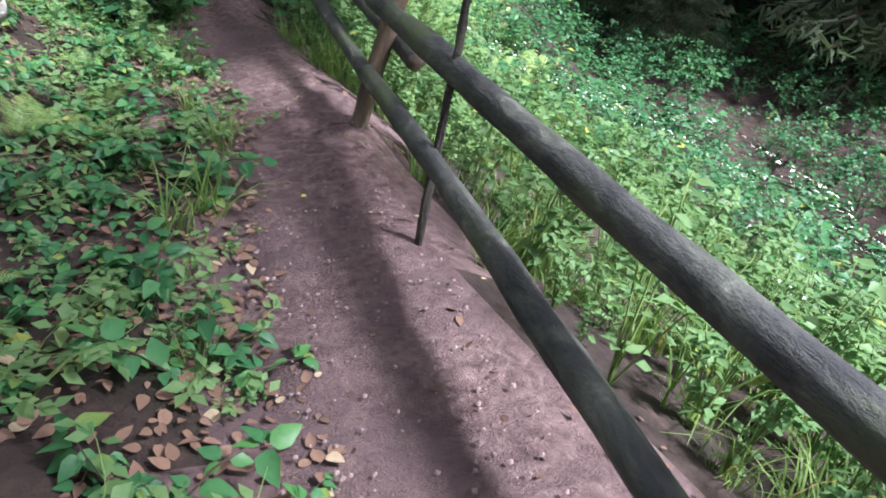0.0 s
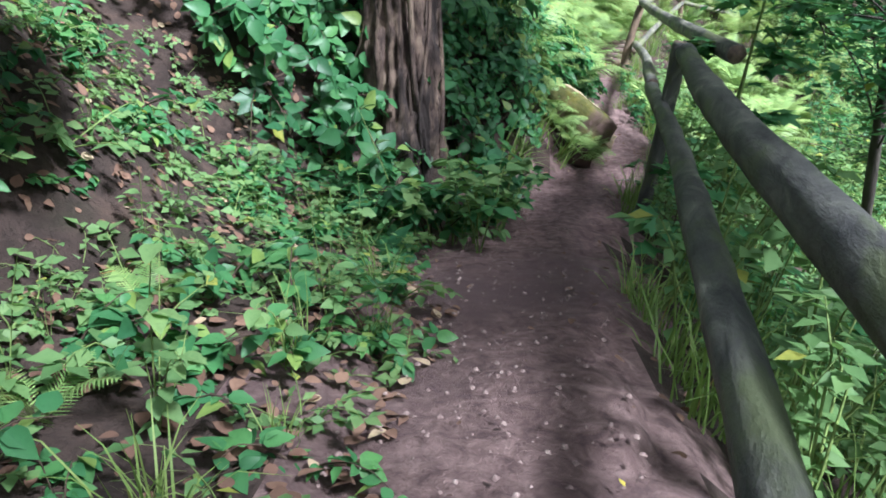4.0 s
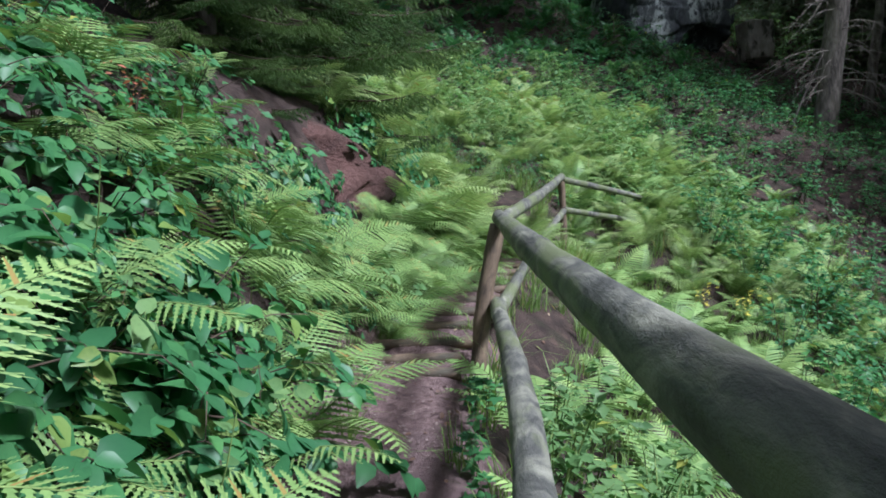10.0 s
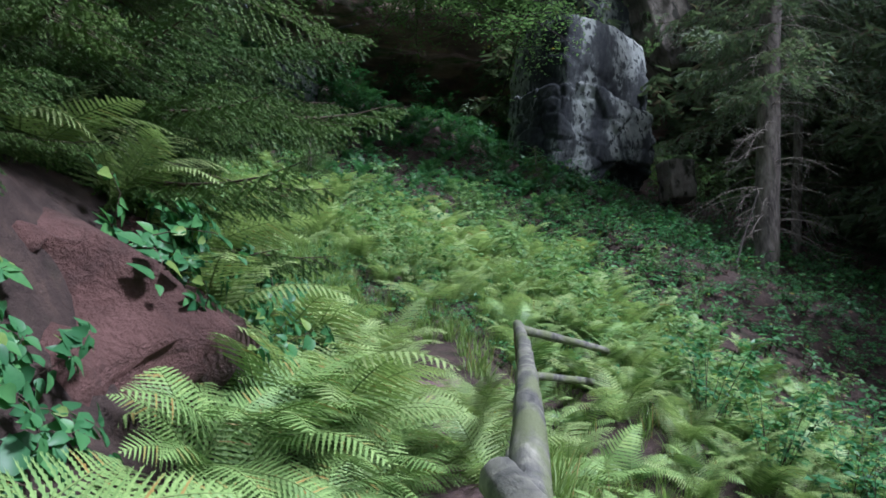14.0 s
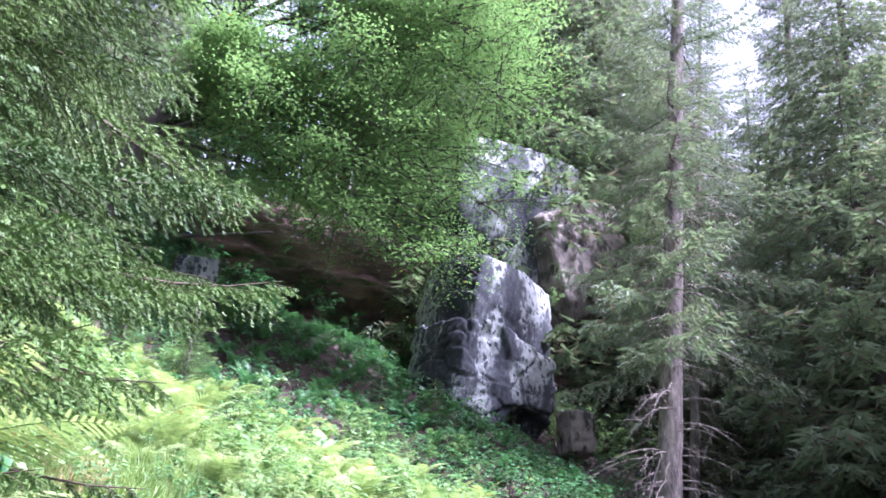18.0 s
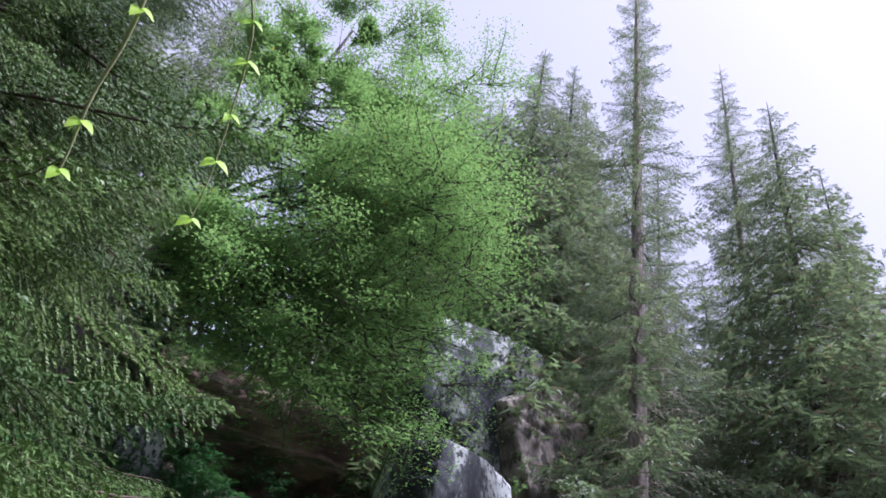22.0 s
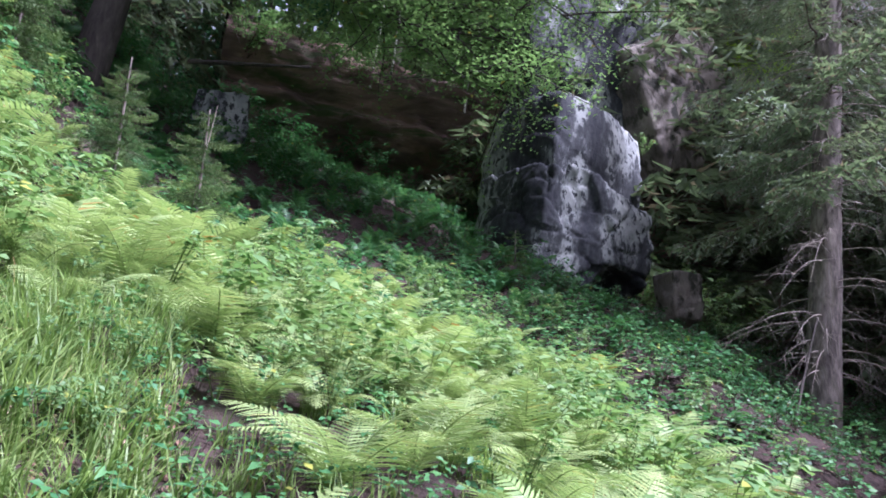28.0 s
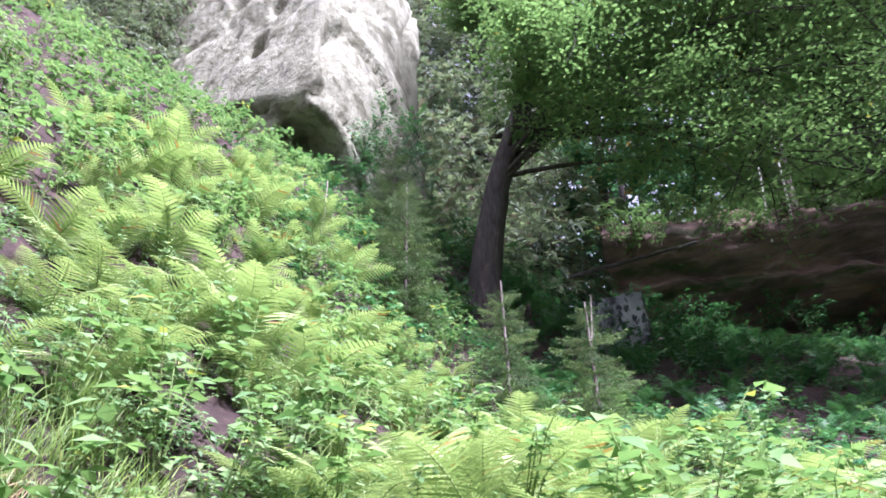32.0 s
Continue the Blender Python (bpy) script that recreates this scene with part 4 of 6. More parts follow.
def spruce(label, base, tall, reach, seed, first, whorl, per, bark, radius, dead=0, sprays=None, lean=(0.0, 0.0), joined=False):
    r = np.random.default_rng(seed)
    base = np.array(base, float)
    tree = tagged(new("spruce"), label, "tree")
    tree.location = base
    lean = np.array(lean) + r.normal(0, 0.012, 2)
    hs = np.linspace(-0.5, tall, 14)
    trunk_part("trunk", np.stack([base[0] + lean[0] * hs, base[1] + lean[1] * hs, base[2] + hs], 1), radius * (1 - np.clip(hs, 0, None) / tall) ** 0.75 + 0.012, bark, tree, seed=seed)
    crown = Bag()
    z = first
    while z < tall * 0.985:
        k = z / tall
        ln = reach * (1 - k) ** 0.8 * min(1, 0.55 + z / 4) + 0.2
        for j in range(per):
            a = 2 * math.pi * (j + r.uniform(-0.35, 0.35)) / per + z * 3.7
            size = ln * r.uniform(0.7, 1.12)
            ahead = np.array((math.cos(a), math.sin(a), 0.25 * k - 0.12 + r.normal(0, 0.08)))
            m = frames_from(np.array([(lean[0] * z, lean[1] * z, z + r.normal(0, whorl * 0.25))]), ahead[None], np.array([(0, 0, 1.0)]), size)
            bag, me = sprays[int(r.integers(len(sprays)))]
            if joined:
                for v, f, k2 in zip(bag.v, bag.f, bag.m):
                    crown.v.append(v @ m[0, :3, :3].T + m[0, :3, 3])
                    crown.f.append(f + crown.n)
                    crown.m.append(k2)
                crown.n += bag.n
            else:
                part("branch", me, tree).matrix_basis = Matrix(m[0].tolist())
        z += whorl * r.uniform(0.8, 1.2)
    if joined:
        part("crown", crown.mesh("crown", [M_TWIG, M_HAZENEEDLE]), tree, kind="stuff")
    if dead:
        bag = Bag()
        for i in range(dead):
            a, z = r.uniform(0, 2 * math.pi), r.uniform(1.2, max(3.0, first * 1.15, tall * 0.38))
            ln = r.uniform(0.8, 2.6)
            s = np.linspace(0, 1, 8)
            rr = np.clip(s * ln, radius * 0.7, None)
            line = np.stack([np.cos(a) * rr, np.sin(a) * rr, z + ln * (0.08 * np.sin(3 * s) - r.uniform(0.1, 0.6) * s**1.6)], 1)
            bag.add(*tube(line, 0.016 * (1.1 - s), 4))
            for q in range(8):
                u = r.uniform(0.25, 0.95)
                p0 = np.array([np.interp(u, s, line[:, c]) for c in range(3)])
                w = r.normal(0, 1.2, 3) + (math.cos(a), math.sin(a), -0.9)
                w /= np.linalg.norm(w)
                l2 = ln * r.uniform(0.15, 0.55)
                sub = p0 + w * (s[:, None] * l2) + np.stack([0 * s, 0 * s, -0.15 * l2 * s**2], 1)
                bag.add(*tube(sub, 0.006 * (1.1 - s), 3))
        bag.v = [v + np.array((1.0, 0, 0)) * (v[:, 2:3] * lean[0]) for v in bag.v]
        part("deadwood", bag.mesh("deadwood", M_DEADTWIG), tree, "bare grey dead branches")
    return tree


def gz(x, y):
    return float(height(np.array([x]), np.array([y]))[0])


NEAR_SPRAYS = [spruce_spray(30 + i, True, M_NEEDLE) for i in range(4)]
WOOD_SPRAYS = [spruce_spray(46 + i, False, M_HAZENEEDLE, 0.135, 0.09) for i in range(4)]
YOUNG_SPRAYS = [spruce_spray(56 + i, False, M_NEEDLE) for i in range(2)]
FAR_SPRAYS = [spruce_spray(36 + i, False, M_HAZENEEDLE) for i in range(4)]
spruce("young spruce hanging its branches over the path", (-0.04, 12.6, 0.35), 9.0, 2.4, 3, 0.1, 0.3, 7, M_SPRUCEBARK, 0.1, 0, NEAR_SPRAYS)
spruce("young spruce leaning out from the earth bank", (-0.4, 10.8, 0.7), 7.0, 1.5, 5, 0.15, 0.28, 7, M_SPRUCEBARK, 0.08, 0, NEAR_SPRAYS)
for label, sx, sy, tall, reach, seed, first, whorl, bark, rad, dead in (
        ("tall spruce with a bare pale trunk and dead lower branches", 15.7, 26.6, 46, 4.4, 21, 6, 1.0, M_SPRUCEBARK, 0.36, 190),
        ("tall spruce behind the cliff foot", 28.6, 33.0, 47, 6.5, 22, 9, 0.75, M_SPRUCEBARK, 0.34, 110),
        ("slender spruce on the slope", 20.4, 31.0, 30, 4.2, 23, 8, 0.8, M_SPRUCEBARK, 0.18, 40)):
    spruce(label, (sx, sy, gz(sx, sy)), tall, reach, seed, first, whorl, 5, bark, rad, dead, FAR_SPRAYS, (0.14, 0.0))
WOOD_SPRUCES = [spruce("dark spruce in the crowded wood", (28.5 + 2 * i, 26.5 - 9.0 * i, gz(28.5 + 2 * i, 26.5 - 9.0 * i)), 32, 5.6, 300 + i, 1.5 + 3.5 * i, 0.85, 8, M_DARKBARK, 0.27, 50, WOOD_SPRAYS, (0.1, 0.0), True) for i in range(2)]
# Several, the last two among them, are unseen, added to shade the slope.
RIGHT_WOOD = ((34, 31, 0, 1), (23.5, 26.0, 1, 1.05), (31, 37, 0, 0.9), (25, 17, 0, 0.9), (31, 21, 0, 1), (29, 12, 0, 1), (24, 7, 0, 1), (37, 25, 0, 1), (21.5, 15.5, 1, 1.0), (22.5, 19.5, 1, 0.9), (27.5, 9.5, 1, 0.9), (27.0, 39.5, 0, 0.6), (30.0, 30.0, 0, 0.7), (40, 36, 0, 1), (33, 16, 0, 1), (17.5, 14.0, 0, 0.45), (16.8, 11.4, 0, 0.32))
CLIFF_WOOD = ((29.5, 42, 0, 0.7), (22.5, 43, 0, 1.25), (26.0, 44.5, 0, 1.3), (20.0, 45.0, 1, 1.25), (14.5, 46, 0, 1.0), (18.0, 46.5, 0, 1.15), (21.0, 48.0, 0, 1.05), (16.5, 50, 1, 1.2), (23.5, 50.5, 1, 1.1), (11.0, 49.0, 0, 0.9), (30.5, 47.0, 0, 0.7), (-12.5, 41, 0, 0.8), (-15, 36.5, 0, 0.9), (-19, 33, 0, 0.9), (-14.5, 31.5, 0, 0.55), (-23, 29, 0, 0.9), (-7.5, 43, 0, 0.85), (-17, 38, 0, 0.9), (-3.0, 44, 0, 0.9), (26.8, 45, 0, 0.45), (35, 44, 0, 0.8), (24.8, 47, 1, 1.05), (27.6, 41.5, 0, 0.85), (19.0, 48.5, 0, 1.1), (12.5, 51, 0, 1.1))
for i, (sx, sy, kind, size) in enumerate(RIGHT_WOOD + CLIFF_WOOD):
    wide = 1.0 if i < len(RIGHT_WOOD) else 1.15
    copy_thing(WOOD_SPRUCES[kind], pose(sx, sy, gz(sx, sy), 0, 0, 12 * ((i * 7) % 5 - 2)) @ Matrix.Diagonal((size * wide * 1.15, size * wide * 1.15, size * wide, 1)))
for sx, sy, tall in ((0.8, 27.3, 3.0), (2.3, 26.0, 2.6), (-1.5, 28.5, 3.6), (-2.6, 30.5, 4.0), (10.5, 31.5, 1.6)):
    spruce("young spruce behind the ferns", (sx, sy, gz(sx, sy)), tall, 0.36 * tall, 60 + int(sx * 7), 0.15, 0.2, 6, M_SPRUCEBARK, 0.02, 0, YOUNG_SPRAYS)


def limb(start, end, r0, bag, r, sag=0.1, sides=6):
    s = np.linspace(0, 1, 9)
    start, end = np.asarray(start, float), np.asarray(end, float)
    ln = np.linalg.norm(end - start)
    line = start + (end - start) * s[:, None] + np.stack([0.06 * ln * np.sin(s * r.uniform(3, 6)) * s, 0.06 * ln * np.sin(s * r.uniform(3, 6)) * s, sag * ln * np.sin(np.pi * s)], 1)
    bag.add(*tube(line, r0 * (1.05 - 0.85 * s), sides))
    return line


def broadleaf(label, line, radii, limbs, leaf_size, per_limb, seed, mat, bark, spread_z=0.35, flat=0.35, name="beech_tree", sub=9, shape=None):
    """A tree from its trunk line and the ends of its limbs: (start along the trunk, end)."""
    r = np.random.default_rng(seed)
    line = np.asarray(line, float)
    tree = tagged(new(name), label, "tree")
    tree.location = line[0]
    trunk_part("trunk", line, radii, bark, tree, seed=seed)
    wood, leaf = Bag(), Bag()
    t = np.linspace(0, 1, len(line))
    for u, end in limbs:
        start = np.array([np.interp(u, t, line[:, c]) for c in range(3)])
        main = limb(start - line[0], np.asarray(end, float) - line[0], np.interp(u, t, radii) * 0.22, wood, r)
        ln = np.linalg.norm(np.asarray(end) - start)
        for k in range(sub):
            q = r.uniform(0.35, 1.0) ** 0.7
            p0 = np.array([np.interp(q, np.linspace(0, 1, 9), main[:, c]) for c in range(3)])
            way = r.normal(0, 1, 3) * (1, 1, 0.45) + (np.asarray(end) - start) / ln * 0.6
            way /= np.linalg.norm(way)
            tip = p0 + way * ln * r.uniform(0.18, 0.42)
            tw = limb(p0, tip, 0.006 + 0.0022 * ln, wood, r, 0.05, 4)
            m = int(per_limb / sub)
            a = r.uniform(0.05, 1.0, m)
            pos = np.stack([np.interp(a, np.linspace(0, 1, 9), tw[:, c]) for c in range(3)], 1)
            sd = min(0.055 * ln, 0.42)
            pos = pos + r.normal(0, 1, (m, 3)) * (sd, sd, sd * flat) - np.stack([0 * a, 0 * a, spread_z * r.random(m) ** 2], 1)
            th = r.uniform(0, 2 * np.pi, m)
            ahead = np.stack([np.cos(th), np.sin(th), r.uniform(-0.5, 0.2, m)], 1)
            up = np.stack([r.normal(0, 0.3, m), r.normal(0, 0.3, m), np.ones(m)], 1)
            leaf.stamp(*(shape or LEAF_TINY), frames_from(pos, ahead, up, leaf_size * r.uniform(0.6, 1.3, m)))
    part("limbwork", wood.mesh("limbwork", bark), tree)
    part("crown", leaf.mesh("crown", mat), tree)
    return tree


def round_limbs(centre, radii, n, seed, low=0.3):
    r = np.random.default_rng(seed)
    out = []
    for i in range(n):
        d = r.normal(0, 1, 3)
        d /= np.linalg.norm(d)
        end = np.array(centre) + d * np.array(radii) * r.uniform(0.55, 1.0)
        out.append((float(np.clip(low + (1 - low) * (0.5 + 0.5 * d[2]) * r.uniform(0.7, 1), 0, 1)), end))
    return out


broadleaf("leaning beech over the rock shelter, dark trunk", [(-1.2, 33, 7.9), (-0.75, 33, 11.5), (-0.35, 33, 13.5), (0.6, 33, 16.3), (2.2, 32, 20), (4.2, 31, 26), (5.5, 31, 31)], [0.52, 0.42, 0.36, 0.3, 0.22, 0.14, 0.05],
          round_limbs((6.0, 31, 19.5), (7.5, 4.5, 8.5), 40, 41) + round_limbs((7.2, 31.5, 27.5), (8.2, 4.5, 8.0), 34, 42, 0.7) + [(0.45, (4.5, 30.5, 14.5)), (0.5, (8.2, 29.0, 13.2)), (0.5, (6.5, 28, 15.5)), (0.55, (10.5, 30.5, 14.0)), (0.4, (1.5, 29.5, 15.0)), (0.45, (3.0, 28, 13.6)), (0.5, (9.6, 31, 11.8))] + round_limbs((10.3, 28.5, 17.5), (2.2, 2.0, 2.5), 9, 44, 0.6) + [(0.42, e) for e in ((5.5, 30.5, 11.4), (7.1, 30.5, 10.9), (9.2, 31, 10.2), (10.3, 31, 12.4), (11.7, 31.5, 11.0), (12.8, 32, 13.2), (13.4, 32, 15), (7.6, 30, 12.8), (10.9, 31.5, 9.6), (11.5, 31, 19), (13, 31, 21), (12.6, 31.5, 17), (4.5, 29.5, 12.5), (2.5, 30, 17))],
          0.125, 2100, 43, M_BEECH, M_DARKBARK, 0.2, 0.16, sub=16)
broadleaf("beech on the cliff top, pale bark", [(9.5, 44, 15.5), (9.6, 43, 21), (9.2, 41.5, 27), (9, 41, 31)], [0.3, 0.25, 0.16, 0.05], round_limbs((9.5, 40, 24), (6.5, 5, 8), 24, 47), 0.15, 1100, 48, M_BEECH, M_SPRUCEBARK)
broadleaf("beech on the hillside above the shelter", [(2, 45, 17), (2.4, 44, 22), (2.4, 43, 30)], [0.3, 0.22, 0.06], round_limbs((2.5, 42, 25), (6.5, 5, 8), 20, 49), 0.19, 900, 50, M_FARLEAF, M_DARKBARK)
broadleaf("light green tree on the valley side", [(6.5, 8.5, gz(6.5, 8.5) - 0.2), (6.6, 8.6, -2.5), (6.4, 8.6, -0.5)], [0.09, 0.07, 0.02], round_limbs((6.5, 8.6, -2.2), (1.8, 1.8, 1.1), 12, 53), 0.1, 420, 54, M_HERB, M_DARKBARK, name="hazel_tree")
broadleaf("slim tree beside the fence", [(3.4, 4.6, gz(3.4, 4.6) - 0.2), (2.9, 4.0, -0.5), (2.3, 3.3, 2.6)], [0.06, 0.045, 0.015], round_limbs((2.5, 3.5, 0.6), (1.5, 1.5, 1.6), 14, 55), 0.12, 200, 56, M_BRAMBLE, M_DARKBARK, name="hazel_tree")
# Stands out of view; its crown is added to shade the fence and seedlings.
broadleaf("unseen slim tree below the path, added for shade", [(6.4, -3.4, gz(6.4, -3.4) - 0.2), (5.6, -2.8, 0.5), (2.6, -0.7, 3.2)], [0.1, 0.08, 0.015], round_limbs((2.7, -0.5, 2.5), (1.9, 2.2, 1.0), 30, 57, 0.6), 0.13, 220, 58, M_BRAMBLE, M_DARKBARK, name="hazel_tree")
# Unseen tree added sunward of the path so its crown dapples the rails.
broadleaf("unseen leaning tree on the falling slope, added for shade", [(6.2, -7.4, gz(6.2, -7.4) - 0.2), (5.0, -6.4, 1.5), (2.3, -4.4, 4.6)], [0.1, 0.08, 0.015], round_limbs((2.2, -4.3, 4.1), (1.4, 1.7, 0.8), 6, 87, 0.6), 0.13, 140, 88, M_BRAMBLE, M_DARKBARK, name="hazel_tree")
broadleaf("maple sapling leaning on the fence", [(1.25, 2.5, gz(1.25, 2.5) - 0.1), (1.2, 2.45, -0.9), (1.3, 2.4, 0.1)], [0.018, 0.014, 0.006],
          [(0.9, (0.95, 1.95, -0.12)), (0.9, (1.25, 1.9, 0.0)), (0.85, (1.5, 2.3, 0.1)), (0.8, (1.7, 2.6, -0.1)), (0.7, (1.35, 2.1, -0.35)), (0.6, (1.5, 2.7, -0.5)), (0.5, (1.35, 2.2, -0.8)), (0.95, (1.15, 2.6, 0.05)), (0.4, (1.5, 2.5, -1.1)), (0.75, (0.98, 2.7, -0.42))],
          0.13, 22, 59, M_BRAMBLE, M_GREENSTEM, 0.05, 0.5, "maple_sapling", 4, LEAF_LOBED)


# Crown added behind and above the camera to shade the left bank.
broadleaf("unseen leafy tree where the path begins, added for shade", [(-4.4, -8.5, gz(-4.4, -8.5) - 0.2), (-3.0, -8.2, 2.8), (1.0, -6.4, 5.2)], [0.14, 0.1, 0.03], round_limbs((1.2, -6.0, 4.7), (2.2, 2.1, 1.1), 10, 81), 0.13, 560, 82, M_BRAMBLE, M_DARKBARK, name="hazel_tree")


# Overhead crown nobody sees, added to keep sun off the bramble bank.
broadleaf("unseen leafy hazel above the path, added to shade the bank", [(-2.3, 3.0, gz(-2.3, 3.0) - 0.2), (-1.4, 2.7, 2.4), (0.9, 2.2, 3.2)], [0.09, 0.07, 0.02], round_limbs((0.9, 2.0, 2.7), (1.4, 1.2, 0.7), 22, 83, 0.6), 0.12, 520, 84, M_BRAMBLE, M_DARKBARK, name="hazel_tree")


def far_wood():
    """Woods that close the view all round."""
    r = np.random.default_rng(71)
    leaf, wood = Bag(), Bag()
    for i in range(330):
        a = r.uniform(0, 2 * math.pi)
        dist = r.uniform(44, 90)
        x, y = 6 + dist * math.cos(a), 18 + dist * math.sin(a)
        if i > 200:
            x, y = r.uniform(24, 60), r.uniform(-24, 52)
            if x < 36 and y > 10:
                continue
        if i > 285:
            x, y = r.uniform(-24, 26), r.uniform(48, 62)
        view = math.degrees(math.atan2(x - 1.6, y - 9))
        if 35 < view < 39 and y > 30:
            continue
        z = gz(x, y)
        tall = r.uniform(13, 22)
        wood.add(*tube(np.array([(x, y, z - 1), (x, y, z + tall * 0.5), (x, y, z + tall)]), np.array([0.3, 0.2, 0.05]), 6))
        m = 900
        d = r.normal(0, 1, (m, 3))
        d /= np.linalg.norm(d, axis=1, keepdims=True)
        clump = r.integers(26, size=m)
        hub = r.normal(0, 1, (26, 3))
        hub /= np.linalg.norm(hub, axis=1, keepdims=True)
        hub *= r.uniform(0.35, 1, (26, 1)) ** 0.5
        pos = np.array((x, y, z + tall * 0.5)) + (hub[clump] + 0.3 * d * r.random((m, 1)) ** 0.5) * (tall * 0.26, tall * 0.26, tall * 0.5)
        th = r.uniform(0, 2 * np.pi, m)
        ahead = np.stack([np.cos(th), np.sin(th), r.uniform(-0.6, 0.2, m)], 1)
        leaf.stamp(*LEAF_TINY, frames_from(pos, ahead, np.stack([r.normal(0, 0.5, m), r.normal(0, 0.5, m), np.ones(m)], 1), r.uniform(0.4, 0.85, m)))
    w = tagged(new("far_wood"), "mixed woods closing the view on all sides", "woods", kind="stuff")
    part("timber", wood.mesh("timber", M_DARKBARK), w)
    part("foliage", leaf.mesh("foliage", M_FARLEAF), w)


far_wood()


# ---------------------------------------------------------------- undergrowth
def scatter(n, x0, x1, y0, y1, seed, keep):
    r = np.random.default_rng(seed)
    x, y = r.uniform(x0, x1, n), r.uniform(y0, y1, n)
    d = x - along(y, PATH_X)
    w = along(y, PATH_W)
    ok = keep(x, y, d, w) & (np.hypot(x + 0.88, y - 2.12) > 0.42)
    return x[ok], y[ok], r


def thin(x, y, gap):
    """Drops points that stand closer than gap to one kept before."""
    kept = []
    for a, b in zip(x, y):
        if all((a - p) ** 2 + (b - q) ** 2 > gap * gap for p, q in kept):
            kept.append((a, b))
    return np.array(kept).reshape(-1, 2)


def standing(x, y, r, size, tilt=0.5):
    """Poses of plants on the slope, leaning part of the way out from it."""
    nrm = ground_normal(x, y)
    up = nrm * tilt + np.array((0, 0, 1.0)) * (1 - tilt) + r.normal(0, 0.06, nrm.shape)
    a = r.uniform(0, 2 * np.pi, len(x))
    return frames_from(np.stack([x, y, height(x, y) - 0.03], 1), np.cross(up, np.stack([np.cos(a), np.sin(a), 0 * a], 1)), up, size)


def plant(name, meshes, mats4, label, category, group, r):
    for m in mats4:
        ob = new(name, meshes[int(r.integers(len(meshes)))])
        ob.matrix_basis = Matrix(m.tolist())
        tagged(ob, label, category, group)


def stuffed(name, bags, mats, mats4, label, category, r):
    """Many plants joined in one mesh."""
    out = Bag()
    pick = r.integers(len(bags), size=len(mats4))
    for i, b in enumerate(bags):
        v = np.concatenate(b.v)
        sel = mats4[pick == i]
        tri3 = [(f, m) for f, m in zip(b.f, b.m)]
        for mm in sel:
            out.v.append(v @ mm[:3, :3].T + mm[:3, 3])
            for f, m in tri3:
                out.f.append(f + out.n)
                out.m.append(m)
            out.n += len(v)
    ob = new(name, out.mesh(name, mats))
    return tagged(ob, label, category, kind="stuff")


FERN_MATS, BRAM_MATS, HERB_MATS = [M_SUNFERN, M_GREENSTEM], [M_BRAMBLE, M_TWIG], [M_HERB, M_GREENSTEM]
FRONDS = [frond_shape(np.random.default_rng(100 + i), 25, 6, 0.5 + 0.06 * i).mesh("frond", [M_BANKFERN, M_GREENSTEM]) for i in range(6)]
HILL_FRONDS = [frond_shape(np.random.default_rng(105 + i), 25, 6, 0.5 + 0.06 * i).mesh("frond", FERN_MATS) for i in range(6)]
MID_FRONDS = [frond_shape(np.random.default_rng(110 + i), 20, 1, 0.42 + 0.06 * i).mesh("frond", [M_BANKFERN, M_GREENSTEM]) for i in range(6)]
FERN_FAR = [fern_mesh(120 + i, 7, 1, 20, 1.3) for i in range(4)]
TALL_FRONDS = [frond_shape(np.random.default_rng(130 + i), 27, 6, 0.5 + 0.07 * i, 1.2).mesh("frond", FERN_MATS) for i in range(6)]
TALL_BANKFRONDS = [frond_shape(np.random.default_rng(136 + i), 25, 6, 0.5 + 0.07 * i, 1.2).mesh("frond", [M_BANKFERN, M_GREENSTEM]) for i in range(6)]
TALLBRAM_BAGS = [leafy_mesh(450 + i, 8, 15, 0.115, 0.42, 0.85, LEAF_SMALL) for i in range(4)]
BRAM = [leafy_mesh(140 + i, 1, 9, 0.10, 0.55, 0.36, LEAF_TOOTH, True).mesh("cane", BRAM_MATS) for i in range(9)]
LOWBRAM = [leafy_mesh(150 + i, 1, 6, 0.078, 0.34, 0.18, LEAF_TOOTH, True).mesh("cane", BRAM_MATS) for i in range(9)]
HERB_BAGS = [leafy_mesh(160 + i, 6, 20, 0.06, 0.22, 0.55, LEAF_TINY) for i in range(4)]
BROAD_BAGS = [leafy_mesh(430 + i, 6, 11, 0.1, 0.3, 0.5, LEAF_SMALL) for i in range(4)]
SHRUB_BAGS = [leafy_mesh(190 + i, 12, 22, 0.1, 0.75, 1.1, LEAF_TINY) for i in range(3)]
IVY_BAGS = [leafy_mesh(165 + i, 6, 12, 0.09, 0.45, 0.2, LEAF_SMALL) for i in range(3)]
GRASS_BAGS = [blade_mesh(170 + i, 34, 0.42, 0.007) for i in range(4)]
TUFTS = [b.mesh("grass_tuft", M_GRASS) for b in GRASS_BAGS]
SEDGE = [blade_mesh(180 + i, 26, 0.5, 0.014, 0.9).mesh("sedge_tuft", M_GRASS) for i in range(3)]


def plants_of(name, piece, pieces, count, mats4, label, category, group, r, spin=True):
    """Plants built of like pieces round a crown: fronds of a fern, canes of a bramble."""
    for m in mats4:
        ob = new(name)
        ob.matrix_basis = Matrix(m.tolist())
        tagged(ob, label, category, group)
        for t in frond_turns(int(r.integers(40)), int(count + r.integers(-1, 2))):
            part(piece, pieces[int(r.integers(len(pieces)))], ob, kind="" if piece == "frond" else "stuff").matrix_basis = Matrix(t.tolist())


